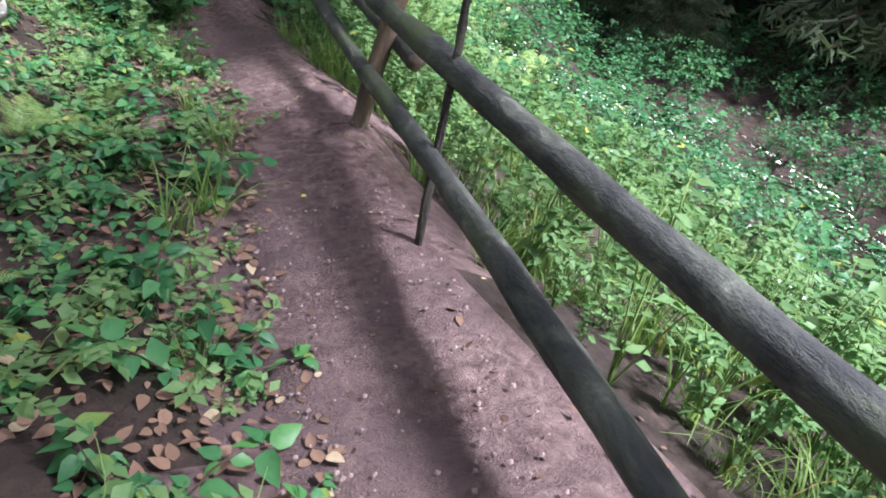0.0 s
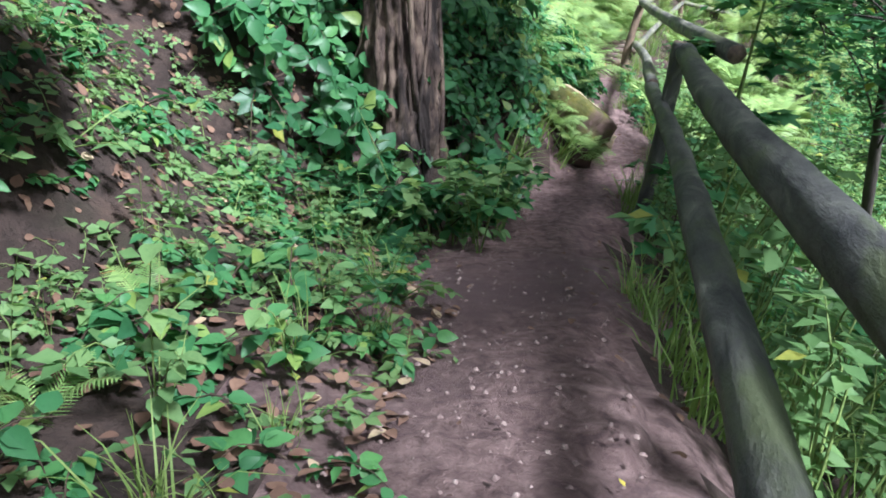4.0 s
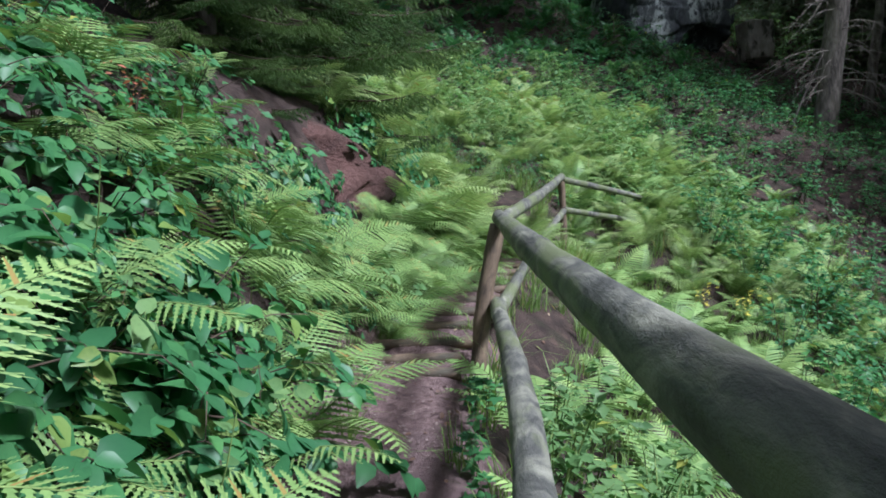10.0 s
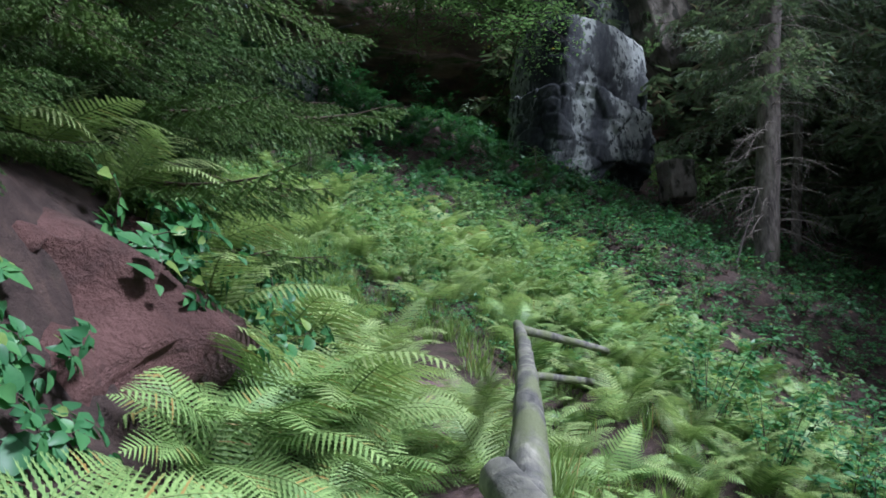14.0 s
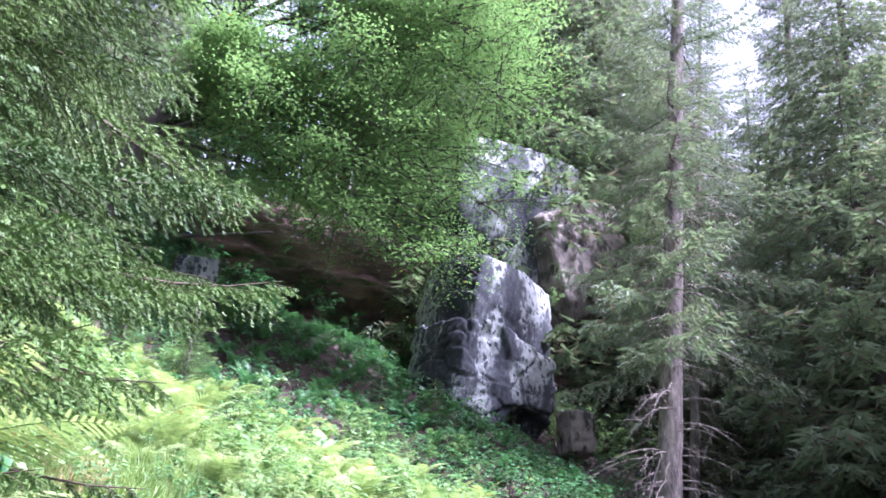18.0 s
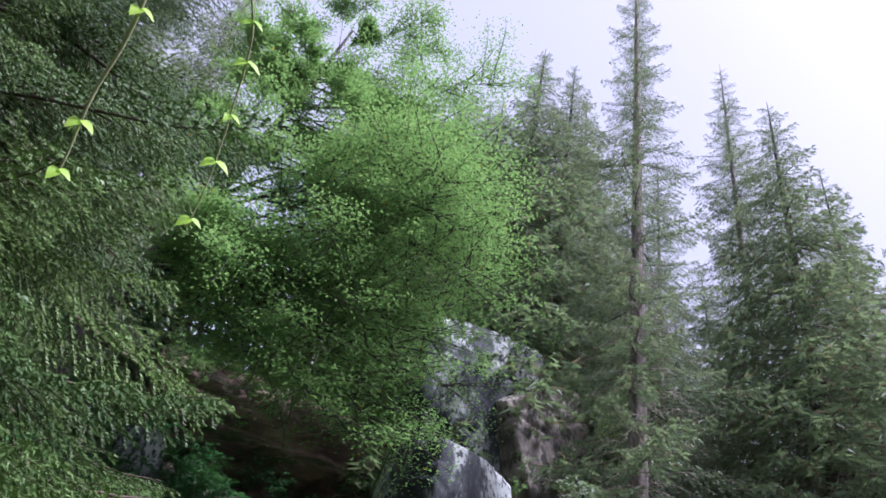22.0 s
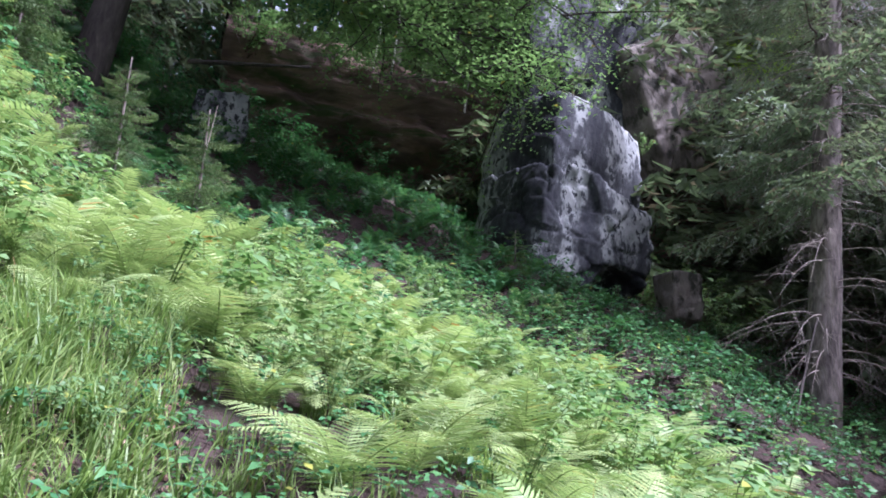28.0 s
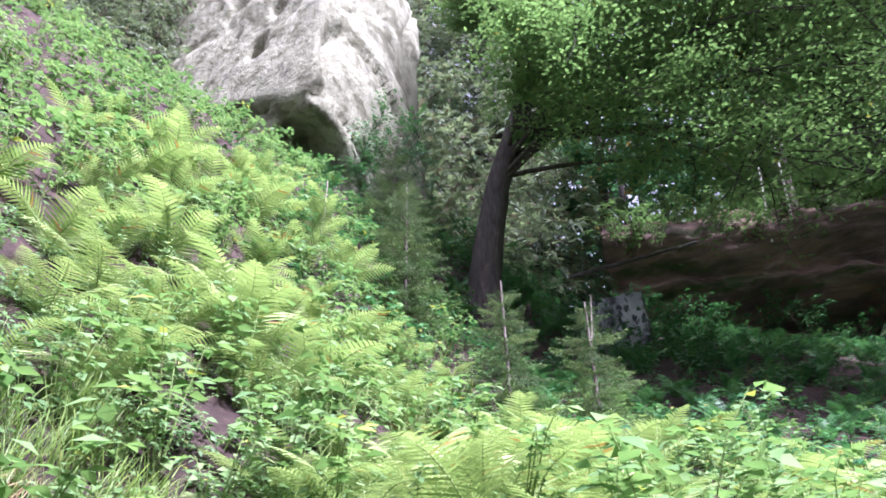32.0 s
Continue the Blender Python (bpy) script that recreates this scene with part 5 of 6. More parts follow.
def ferns(p, r, size, tilt, label, count=7, pieces=FRONDS):
    plants_of("fern", "frond", pieces, count, standing(p[:, 0], p[:, 1], r, size, tilt), label, "fern", "ferns", r)


def brambles(p, r, size, tilt, label, canes, count=4):
    plants_of("bramble", "cane", canes, count, standing(p[:, 0], p[:, 1], r, size, tilt), label, "bramble", "brambles on the bank", r)


# low brambles and litter beside the start of the path
x, y, r = scatter(900, -5, 1, -7, 1.2, 201, lambda x, y, d, w: (d < -w - 0.10) & (d > -3.0))
p = thin(x, y, 0.18)[:235]
brambles(p, r, r.uniform(0.6, 1.05, len(p)), 0.5, "low green bramble sprawling over dry leaves", LOWBRAM)
p = np.array([(-1.62, -1.75), (-1.5, -1.95), (-1.75, -2.0), (-1.35, -0.6), (-1.3, -1.2), (-2.0, -3.2)])
plants_of("fern", "frond", TALL_BANKFRONDS, 6, standing(p[:, 0], p[:, 1], r, r.uniform(0.22, 0.3, len(p)), 0.4), "small green fern below the white boulder", "fern", "ferns", r)
p = np.array([(2.22, 15.55), (2.1, 15.95), (1.8, 15.0), (1.7, 15.7), (2.0, 14.7)])
plants_of("fern", "frond", TALL_FRONDS, 8, standing(p[:, 0], p[:, 1], r, r.uniform(0.95, 1.15, len(p)), 0.35), "large pale fern close beside the path", "fern", "ferns", r)
# bramble wall
x, y, r = scatter(1600, -3.0, 1, 1.75, 7.0, 203, lambda x, y, d, w: (d < -w - 0.16) & (d > -2.0) & (x < 0.62) & ~((x > -0.42) & (y > 2.8) & (y < 4.8)))
p = thin(x, y, 0.2)[:150]
brambles(p, r, r.uniform(0.75, 1.25, len(p)), 0.9, "leafy bramble hanging down the steep bank", BRAM)
p = np.array([(-0.62, 1.52), (-0.8, 1.5), (-0.98, 1.52), (-1.15, 1.5), (-0.5, 1.6), (-0.4, 1.75), (-0.35, 1.98), (-0.42, 2.2), (-0.68, 1.3), (-0.9, 1.28), (-1.1, 1.25)])
brambles(p, r, r.uniform(0.9, 1.25, len(p)), 0.45, "large-leaved bramble in front of the old trunk", BRAM, 4)
# broad-leaved herbs in front of the old trunk and maple seedlings in the shade under the rail
BROAD = [leafy_mesh(400 + i, 1, 11, 0.1, 0.2, 0.72, LEAF_TOOTH).mesh("stem", HERB_MATS) for i in range(5)]
p = np.array([(-0.56, 1.25), (-0.45, 1.3), (-0.5, 1.12), (-0.36, 1.42), (-0.66, 1.1), (-0.75, 1.2), (-0.42, 1.05), (-0.4, 1.55), (-0.3, 1.62), (-0.6, 1.38)])
plants_of("broad_herb", "stem", BROAD, 3, standing(p[:, 0], p[:, 1], r, r.uniform(0.7, 1.1, len(p)), 0.2), "broad-leaved green herb beside the path", "herb", "broad-leaved herbs", r)
x, y, r = scatter(400, -2.3, -0.7, -1.6, 1.0, 266, lambda x, y, d, w: (d < -w - 0.2) & (np.hypot(x + 1.98, y + 0.92) > 0.42))
p = thin(x, y, 0.27)[:24]
plants_of("broad_herb", "stem", BROAD, 4, standing(p[:, 0], p[:, 1], r, r.uniform(0.35, 0.6, len(p)), 0.3), "broad-leaved green herb below the white boulder", "herb", "broad-leaved herbs", r)
x, y, r = scatter(300, -1, 1.2, 3.4, 9.5, 407, lambda x, y, d, w: (d < -w - 0.2) & (d > -w - 0.9))
p = thin(x, y, 0.55)[:16]
plants_of("broad_herb", "stem", BROAD, 3, standing(p[:, 0], p[:, 1], r, r.uniform(0.6, 1.1, len(p)), 0.7), "broad-leaved herb on the ferny bank", "herb", "broad-leaved herbs", r)
MAPLE = [leafy_mesh(410 + i, 1, 7, 0.13, 0.2, 0.55, LEAF_LOBED).mesh("stem", BRAM_MATS) for i in range(5)]
x, y, r = scatter(260, 0.3, 1.9, 0.4, 3.6, 411, lambda x, y, d, w: (d > w + 0.28) & (x > 0.42 + 0.1 * y))
p = thin(x, y, 0.19)[:40]
plants_of("maple_seedling", "stem", MAPLE, 3, standing(p[:, 0], p[:, 1], r, r.uniform(0.7, 1.2, len(p)), 0.2), "dark green maple seedling shaded by the fence", "seedling", "maple seedlings under the fence", r)
x, y, r = scatter(1000, -4.5, 0.7, 1.5, 9.6, 204, lambda x, y, d, w: (d < -w - 0.3))
p = thin(x, y, 0.3)
stuffed("bank_ivy", IVY_BAGS, BRAM_MATS, standing(p[:, 0], p[:, 1], r, r.uniform(0.8, 1.4, len(p)), 0.9), "ivy and seedlings covering the steep bank", "ivy", r)
# ferns on the bank and about the steps
x, y, r = scatter(1500, -2.5, 2.5, 4.4, 11.4, 205, lambda x, y, d, w: (d < -w - 0.22) & (d > -1.8) & ~((y > 9.6) & (d < -0.75)))
p = thin(x, y, 0.38)[:92]
ferns(p, r, r.uniform(0.5, 0.85, len(p)), 0.35, "bright green fern arching over the path")
p = np.array([(0.3, 8.2), (0.42, 8.9), (0.2, 8.5), (0.55, 9.6), (0.1, 9.0), (1.55, 12.6), (1.75, 13.2), (1.5, 13.4), (1.9, 14.0), (1.6, 14.2), (1.3, 12.9), (1.35, 12.2), (1.2, 13.9), (1.75, 14.8), (1.35, 14.9), (1.1, 9.95), (1.2, 10.3), (1.32, 10.7), (1.42, 11.1), (1.55, 11.5), (1.7, 11.9), (1.82, 12.3), (2.0, 12.8), (1.0, 9.5), (1.5, 10.9), (1.68, 11.4), (1.82, 11.9), (1.95, 12.35), (2.05, 12.9), (2.15, 13.5), (1.72, 11.5), (1.86, 11.8), (1.95, 12.15), (2.02, 12.5), (1.1, 11.05), (1.22, 11.45), (1.0, 10.75), (1.35, 11.75)])
ferns(p, r, r.uniform(0.6, 0.85, len(p)), 0.55, "large fern arching over the log steps", 8)
p = np.array([(-0.06, 3.78), (0.06, 3.7), (0.16, 3.66), (0.27, 3.65), (0.38, 3.67), (0.47, 3.72), (0.12, 3.76)])
m = standing(p[:, 0], p[:, 1], r, r.uniform(0.26, 0.36, len(p)), 0.6)
m[:, 2, 3] += 0.14
plants_of("fern", "frond", FRONDS, 8, m, "small green fern draped over the mossy stone", "fern", "ferns", r)
p = np.array([(-0.2, 3.35), (-0.35, 3.2), (-0.5, 3.1), (-0.45, 3.5), (-0.65, 3.3), (-0.3, 3.6), (-0.6, 3.6), (-0.8, 3.4), (-0.2, 3.75), (-0.75, 3.1), (-0.52, 2.9), (-0.9, 3.0), (-0.62, 2.75)])
brambles(p, r, r.uniform(0.65, 0.95, len(p)), 0.7, "leafy bramble hanging down the steep bank", BRAM, 4)
# ferns beyond the fence
x, y, r = scatter(1500, 1, 10, 4.0, 20, 207, lambda x, y, d, w: (d > w + np.where(y < 9, 0.5, 0.85)) & (d < 6.5) & (np.hypot(x - 3.7, y - 14.7) > 0.5))
p = thin(x, y, 0.52)[:125]
ferns(p, r, r.uniform(0.6, 0.95, len(p)), 0.4, "green fern on the slope below the fence", 7, MID_FRONDS)


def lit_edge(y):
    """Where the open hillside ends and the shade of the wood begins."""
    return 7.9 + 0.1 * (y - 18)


def patch(x, y):
    """Where one kind of plant gives way to another."""
    return np.sin(0.9 * x + 1.3 * y) * np.sin(1.1 * y - 0.7 * x + 1) + 0.6 * np.sin(2.1 * x - 0.4 * y)


x, y, r = scatter(1500, 2, 12, 7, 20.5, 206, lambda x, y, d, w: (d > 2.4) & (x < lit_edge(y) + 2.5) & (np.hypot(x - 3.1, y - 16.4) > 5.2))
p = thin(x, y, 0.6)
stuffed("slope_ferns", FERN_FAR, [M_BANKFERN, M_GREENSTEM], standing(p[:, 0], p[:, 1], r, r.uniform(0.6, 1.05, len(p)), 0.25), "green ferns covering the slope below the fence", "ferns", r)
# ferns on the bank above the steps and on the hillside ahead
x, y, r = scatter(900, -0.8, 2.6, 11.4, 16.6, 208, lambda x, y, d, w: (d < -w - 0.12) & (d > -1.9))
p = thin(x, y, 0.4)[:60]
ferns(p, r, r.uniform(0.75, 1.1, len(p)), 0.4, "tall bright fern on the bank above the steps", 8, TALL_FRONDS)
y = np.concatenate([np.arange(11.6, 15.2, 0.3), np.arange(11.9, 14.6, 0.34)])
side = np.where(np.arange(len(y)) < 12, -1.0, 1.0)
x = along(y, PATH_X) + side * (along(y, PATH_W) + r.uniform(-0.02, 0.16, len(y)))
ferns(np.stack([x, y], 1), r, r.uniform(0.5, 0.72, len(y)), 0.3, "fern leaning over the edge of the path", 7, TALL_FRONDS)
x, y, r = scatter(1600, -1.5, 8, 14.8, 22, 209, lambda x, y, d, w: ((np.abs(d) > 0.75) | (y > 17.3)) & (np.hypot(x - 3.1, y - 16.4) > np.where(x < 2.9, 2.5, 1.75)) & (patch(x, y) > -0.7) & ~((x < 2.4) & (x > -0.6) & (y < 19.6)))
p = thin(x, y, 0.55)[:125]
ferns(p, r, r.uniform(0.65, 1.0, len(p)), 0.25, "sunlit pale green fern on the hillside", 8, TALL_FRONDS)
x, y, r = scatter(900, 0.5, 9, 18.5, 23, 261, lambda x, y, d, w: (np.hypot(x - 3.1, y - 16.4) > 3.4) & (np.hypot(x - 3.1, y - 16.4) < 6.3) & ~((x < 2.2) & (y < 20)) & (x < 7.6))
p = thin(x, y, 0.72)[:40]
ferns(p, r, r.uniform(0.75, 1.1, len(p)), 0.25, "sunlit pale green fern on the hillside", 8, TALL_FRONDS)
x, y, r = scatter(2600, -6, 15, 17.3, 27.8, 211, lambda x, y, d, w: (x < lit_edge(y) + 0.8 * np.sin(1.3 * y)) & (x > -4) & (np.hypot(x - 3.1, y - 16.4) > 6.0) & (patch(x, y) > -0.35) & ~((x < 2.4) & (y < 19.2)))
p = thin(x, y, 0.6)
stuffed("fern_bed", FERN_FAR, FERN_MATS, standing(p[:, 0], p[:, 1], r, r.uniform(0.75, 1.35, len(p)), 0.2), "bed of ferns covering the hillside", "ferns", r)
x, y, r = scatter(2200, -9, 11, 13, 30, 213, lambda x, y, d, w: ((d < -1.0) | (y > 17.5)) & (np.hypot(x - 3.1, y - 16.4) > 2.3) & (patch(x, y) < 0.25))
p = thin(x, y, 0.36)
stuffed("bank_herbs", HERB_BAGS + BROAD_BAGS, HERB_MATS, standing(p[:, 0], p[:, 1], r, r.uniform(0.7, 1.5, len(p)), 0.5), "leafy herbs covering the steep bank", "herbs", r)
x, y, r = scatter(1200, -3, 14, 16, 30, 214, lambda x, y, d, w: (np.hypot(x - 3.1, y - 16.4) > 2.6) & (x < lit_edge(y) + 0.8 * np.sin(1.3 * y + 1)) & ((patch(x, y) < -0.3) | (x > 6.5)))
p = thin(x, y, 0.5)
stuffed("hill_brambles", TALLBRAM_BAGS, HERB_MATS, standing(p[:, 0], p[:, 1], r, r.uniform(0.8, 1.3, len(p)), 0.25), "dark green brambles among the hillside ferns", "brambles", r)
x, y, r = scatter(900, -14, -1.5, 17, 33, 252, lambda x, y, d, w: x < 9)
p = thin(x, y, 0.55)
stuffed("slope_brambles", BROAD_BAGS, HERB_MATS, standing(p[:, 0], p[:, 1], r, r.uniform(0.9, 1.7, len(p)), 0.4), "bright leafy brambles high on the slope", "brambles", r)
x, y, r = scatter(400, 17, 34, 35, 52, 253, lambda x, y, d, w: x > 0)
p = thin(x, y, 1.0)
stuffed("cliff_foot_shrubs", SHRUB_BAGS, [M_BEECH, M_TWIG], standing(p[:, 0], p[:, 1], r, r.uniform(1.0, 2.2, len(p)), 0.3), "shrubs crowding the foot of the cliff", "shrubs", r)
# Dark bramble green stands in for the wood's shade on this ground.
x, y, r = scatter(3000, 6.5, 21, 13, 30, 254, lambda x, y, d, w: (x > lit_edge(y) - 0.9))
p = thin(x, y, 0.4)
stuffed("shade_brambles", BROAD_BAGS + IVY_BAGS, BRAM_MATS, standing(p[:, 0], p[:, 1], r, r.uniform(0.7, 1.5, len(p)), 0.4), "low brambles in dark green for the shade under the spruces", "brambles", r)
# Dark cover: the hollow's shade is put into the leaf colour.
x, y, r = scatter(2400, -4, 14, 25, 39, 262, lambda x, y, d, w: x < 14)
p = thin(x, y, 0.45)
stuffed("hollow_herbs", BROAD_BAGS + IVY_BAGS, BRAM_MATS, standing(p[:, 0], p[:, 1], r, r.uniform(0.9, 1.7, len(p)), 0.3), "leafy herbs in dark green for the shade of the hollow below the rock shelter", "herbs", r)
# brambles hanging over the near end of the earth bank
y = np.concatenate([r.uniform(9.7, 10.3, 16), r.uniform(11.3, 13.2, 16)])
s = r.uniform(0.3, 1.0, 32)
x = along(y, PATH_X) - along(y, PATH_W) - 0.42 - 0.8 * s * s - 0.35 * np.maximum(0, 10.8 - y)
up = np.tile((0.8, -0.3, 0.5), (32, 1))
a = r.uniform(0, 2 * np.pi, 32)
m = frames_from(np.stack([x, y, along(y, PATH_Z) - 0.1 + 1.6 * s], 1), np.cross(up, np.stack([np.cos(a), np.sin(a), 0 * a], 1)), up, r.uniform(0.7, 1.1, 32))
plants_of("bramble", "cane", BRAM, 4, m, "leafy bramble hanging over the earth bank", "bramble", "brambles on the bank", r)
# tangle over the bank beside the spruce
x, y, r = scatter(500, -3.5, 0.4, 4.5, 12.6, 212, lambda x, y, d, w: (d < -w - 0.75) & (y < 9.7))
p = thin(x, y, 0.3)
stuffed("bank_shrubs", BROAD_BAGS, BRAM_MATS, standing(p[:, 0], p[:, 1], r, r.uniform(0.6, 1.1, len(p)), 0.7), "tangle of hop vines and brambles over the bank", "shrubs", r)
# herbs and grass on the drop beside the path
x, y, r = scatter(4200, -2, 7, -9, 8, 215, lambda x, y, d, w: (d > w + 0.3) & (d < 4.2))
p = thin(x, y, 0.23)
stuffed("slope_herbs", HERB_BAGS, HERB_MATS, standing(p[:, 0], p[:, 1], r, r.uniform(0.7, 1.5, len(p)), 0.4), "tall bright green nettles and herbs on the falling slope", "herbs", r)
x, y, r = scatter(1500, 0, 27, -12, 16, 216, lambda x, y, d, w: (d > 3.4) & (d < 25))
p = thin(x, y, 0.85)
stuffed("valley_shrubs", SHRUB_BAGS, [M_BRAMBLE, M_TWIG], standing(p[:, 0], p[:, 1], r, r.uniform(0.8, 1.5, len(p)), 0.3), "tangled green shrubs filling the valley side", "shrubs", r)
x, y, r = scatter(700, -14, 16, 30, 50, 218, lambda x, y, d, w: (y > 33 + 0.2 * np.abs(x - 4)) & ~((np.abs(x - 10) < 5) & (np.abs(y - 37.5) < 4.5)))
p = thin(x, y, 1.1)
stuffed("shelter_shrubs", SHRUB_BAGS, [M_BRAMBLE, M_TWIG], standing(p[:, 0], p[:, 1], r, r.uniform(0.9, 1.7, len(p)), 0.3), "dark shrubs about the rock shelter", "shrubs", r)
k = 130
m = frames_from(np.stack([r.uniform(2, 19, k), r.uniform(41.3, 47, k), r.uniform(15.0, 16.8, k)], 1), np.stack([r.normal(0, 1, k), -np.ones(k), 0 * np.ones(k)], 1), np.tile((0, -0.35, 1.0), (k, 1)), r.uniform(1.0, 2.0, k))
m[:, 2, 3] += -0.1 * (m[:, 0, 3] - 9) + 0.32 * (m[:, 1, 3] - 43)
stuffed("cliff_shrubs", SHRUB_BAGS, [M_BEECH, M_TWIG], m, "green shrubs hanging over the cliff edge", "shrubs", r)
k = 46
a = r.uniform(0, 2 * np.pi, k)
m = frames_from(np.stack([r.uniform(14.5, 23.5, k), r.uniform(37.6, 41, k), r.uniform(11.5, 22.5, k)], 1), np.stack([np.cos(a), np.sin(a), 0 * a], 1), np.tile((0, -0.6, 1.0), (k, 1)), r.uniform(0.7, 1.3, k))
keep = (np.abs(m[:, 0, 3] - 21.5) > 1.6) | (m[:, 2, 3] > 18)
stuffed("cliff_face_shrubs", SHRUB_BAGS, [M_BEECH, M_TWIG], m[keep], "shrubs and ivy clinging to the cliff", "shrubs", r)
k = 34
a = r.uniform(0, 2 * np.pi, k)
m = frames_from(np.stack([r.uniform(-4.6, -2.2, k), r.uniform(31.6, 32.6, k), r.uniform(10.6, 16.5, k)], 1), np.stack([np.cos(a), np.sin(a), 0 * a], 1), np.tile((0.2, -0.7, 0.8), (k, 1)), r.uniform(0.6, 1.0, k))
stuffed("cliff_face_shrubs", SHRUB_BAGS, BRAM_MATS, m, "dark shrubs clinging beside the hollow of the pale cliff", "shrubs", r)
# tangle low beside the start of the path
x, y, r = scatter(1600, -5, 1, -7, 1.6, 220, lambda x, y, d, w: (d < -w - 0.02) & (d > -3.4) & (np.sin(2.6 * x + 1.7 * y) * np.sin(2.3 * y - 1.1 * x) > -0.75))
p = thin(x, y, 0.15)
stuffed("bank_seedlings", IVY_BAGS, HERB_MATS, standing(p[:, 0], p[:, 1], r, r.uniform(0.3, 0.75, len(p)), 0.5), "small green seedlings between the brambles", "seedlings", r)
x, y, r = scatter(2600, -2, 12, -8, 20, 217, lambda x, y, d, w: (d > w + 0.2) & (d < 8))
stuffed("slope_grass", GRASS_BAGS, [M_GRASS], standing(x, y, r, r.uniform(0.7, 1.4, len(x)), 0.3), "long grass among the herbs on the slope", "grass", r)
x, y, r = scatter(600, -3, 9, 13.5, 29, 219, lambda x, y, d, w: ((np.abs(d) > 0.5) | (y > 17)) & (np.hypot(x - 3.1, y - 16.4) > 0.7))
stuffed("hill_grass", GRASS_BAGS, [M_GRASS], standing(x, y, r, r.uniform(0.7, 1.3, len(x)), 0.5), "long grass between the hillside ferns", "grass", r)
x, y, r = scatter(900, 6, 30, 18, 42, 223, lambda x, y, d, w: (x > 11 - 0.1 * (y - 20)))
p = thin(x, y, 0.55)
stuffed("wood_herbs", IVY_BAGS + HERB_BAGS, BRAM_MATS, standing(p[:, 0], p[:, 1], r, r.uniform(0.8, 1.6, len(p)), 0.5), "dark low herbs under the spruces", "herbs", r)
# Ferns take bramble green, so the beech's shade lies in their colour.
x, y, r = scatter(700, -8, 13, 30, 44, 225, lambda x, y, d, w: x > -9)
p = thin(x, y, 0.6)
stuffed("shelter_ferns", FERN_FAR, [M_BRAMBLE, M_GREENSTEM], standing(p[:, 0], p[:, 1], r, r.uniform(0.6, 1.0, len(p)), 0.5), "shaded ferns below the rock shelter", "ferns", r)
x, y, r = scatter(900, 2.0, 6.0, 16.6, 20.5, 267, lambda x, y, d, w: np.hypot(x - 3.1, y - 16.4) > 0.95)
p = thin(x, y, 0.26)
stuffed("low_herbs", BROAD_BAGS, BRAM_MATS, standing(p[:, 0], p[:, 1], r, r.uniform(0.4, 0.75, len(p)), 0.4), "dark low herbs between the hillside ferns", "herbs", r)
# tufts along the edges of the path
x, y, r = scatter(1500, -3, 4, -6.5, 17, 221, lambda x, y, d, w: (np.abs(np.abs(d) - w - 0.16) < 0.13) & ((d < 0) | (y > 3)))
p = thin(x, y, 0.2)[:120]
plant("grass_tuft", TUFTS, standing(p[:, 0], p[:, 1], r, r.uniform(0.4, 0.85, len(p)), 0.3), "tuft of green grass at the edge of the path", "grass", "grass tufts by the path", r)
for sx, sy, ss in ((-1.12, -2.7, 0.8), (-1.3, -2.9, 0.7), (0.12, -3.2, 1.1), (0.2, -3.0, 1.0), (-0.28, 3.0, 0.9), (0.2, 3.55, 0.8), (0.0, 3.5, 0.8), (-0.12, 3.6, 0.8), (-0.3, 3.75, 0.9), (-0.4, 4.1, 0.9), (-0.15, 3.2, 0.8), (0.62, 2.75, 0.7), (1.25, 5.2, 0.8), (0.45, 4.6, 0.8), (0.42, 8.6, 0.9), (0.75, 9.6, 0.8), (1.7, 15.2, 0.9), (2.0, 15.9, 0.9), (2.15, 16.6, 0.9), (1.8, 16.9, 1.0)):
    m = standing(np.array([sx]), np.array([sy]), r, ss, 0.5)
    plant("sedge_tuft", SEDGE, m, "tuft of broad arching sedge leaves", "sedge", "sedge tufts by the path", r)


def flat_bits(name, n, seed, keep, box, size, mats, shape, label, category, lift=0.006):
    """Fallen leaves, grit and twigs lying on the ground, joined."""
    x, y, r = scatter(n, *box, seed, keep)
    k = len(x)
    th = r.uniform(0, 2 * np.pi, k)
    nrm = ground_normal(x, y) + r.normal(0, 0.25, (k, 3))
    ahead = np.cross(nrm, np.stack([np.cos(th), np.sin(th), 0 * th], 1))
    bag = Bag()
    bag.stamp(*shape, frames_from(np.stack([x, y, height(x, y) + lift + 0.012], 1), ahead, nrm, size * r.uniform(0.5, 1.4, k)))
    return tagged(new(name, bag.mesh(name, mats)), label, category, kind="stuff")


PEBBLE = (np.array([(-0.5, -0.4, 0), (0.5, -0.45, 0), (0.45, 0.5, 0), (-0.4, 0.45, 0), (-0.2, -0.2, 0.4), (0.25, -0.15, 0.45), (0.2, 0.2, 0.35), (-0.15, 0.2, 0.4)]),
          np.array([[4, 5, 6, 7], [0, 1, 5, 4], [1, 2, 6, 5], [2, 3, 7, 6], [3, 0, 4, 7]]))
flat_bits("leaf_litter", 14000, 231, lambda x, y, d, w: (d < -w + 0.08) & (d > -2.6), (-4, 1, -7, 2.2), 0.046, [M_LITTER], LEAF, "brown fallen leaves under the brambles", "leaf litter")
flat_bits("leaf_litter", 5200, 233, lambda x, y, d, w: (np.abs(d) < w + 0.5) & (np.abs(d) > (w - 0.05) * np.random.default_rng(5).random(len(d)) ** 0.4), (-3, 4, -7, 16), 0.036, [M_LITTER], LEAF, "dry leaf scraps lying on the path", "leaf litter")
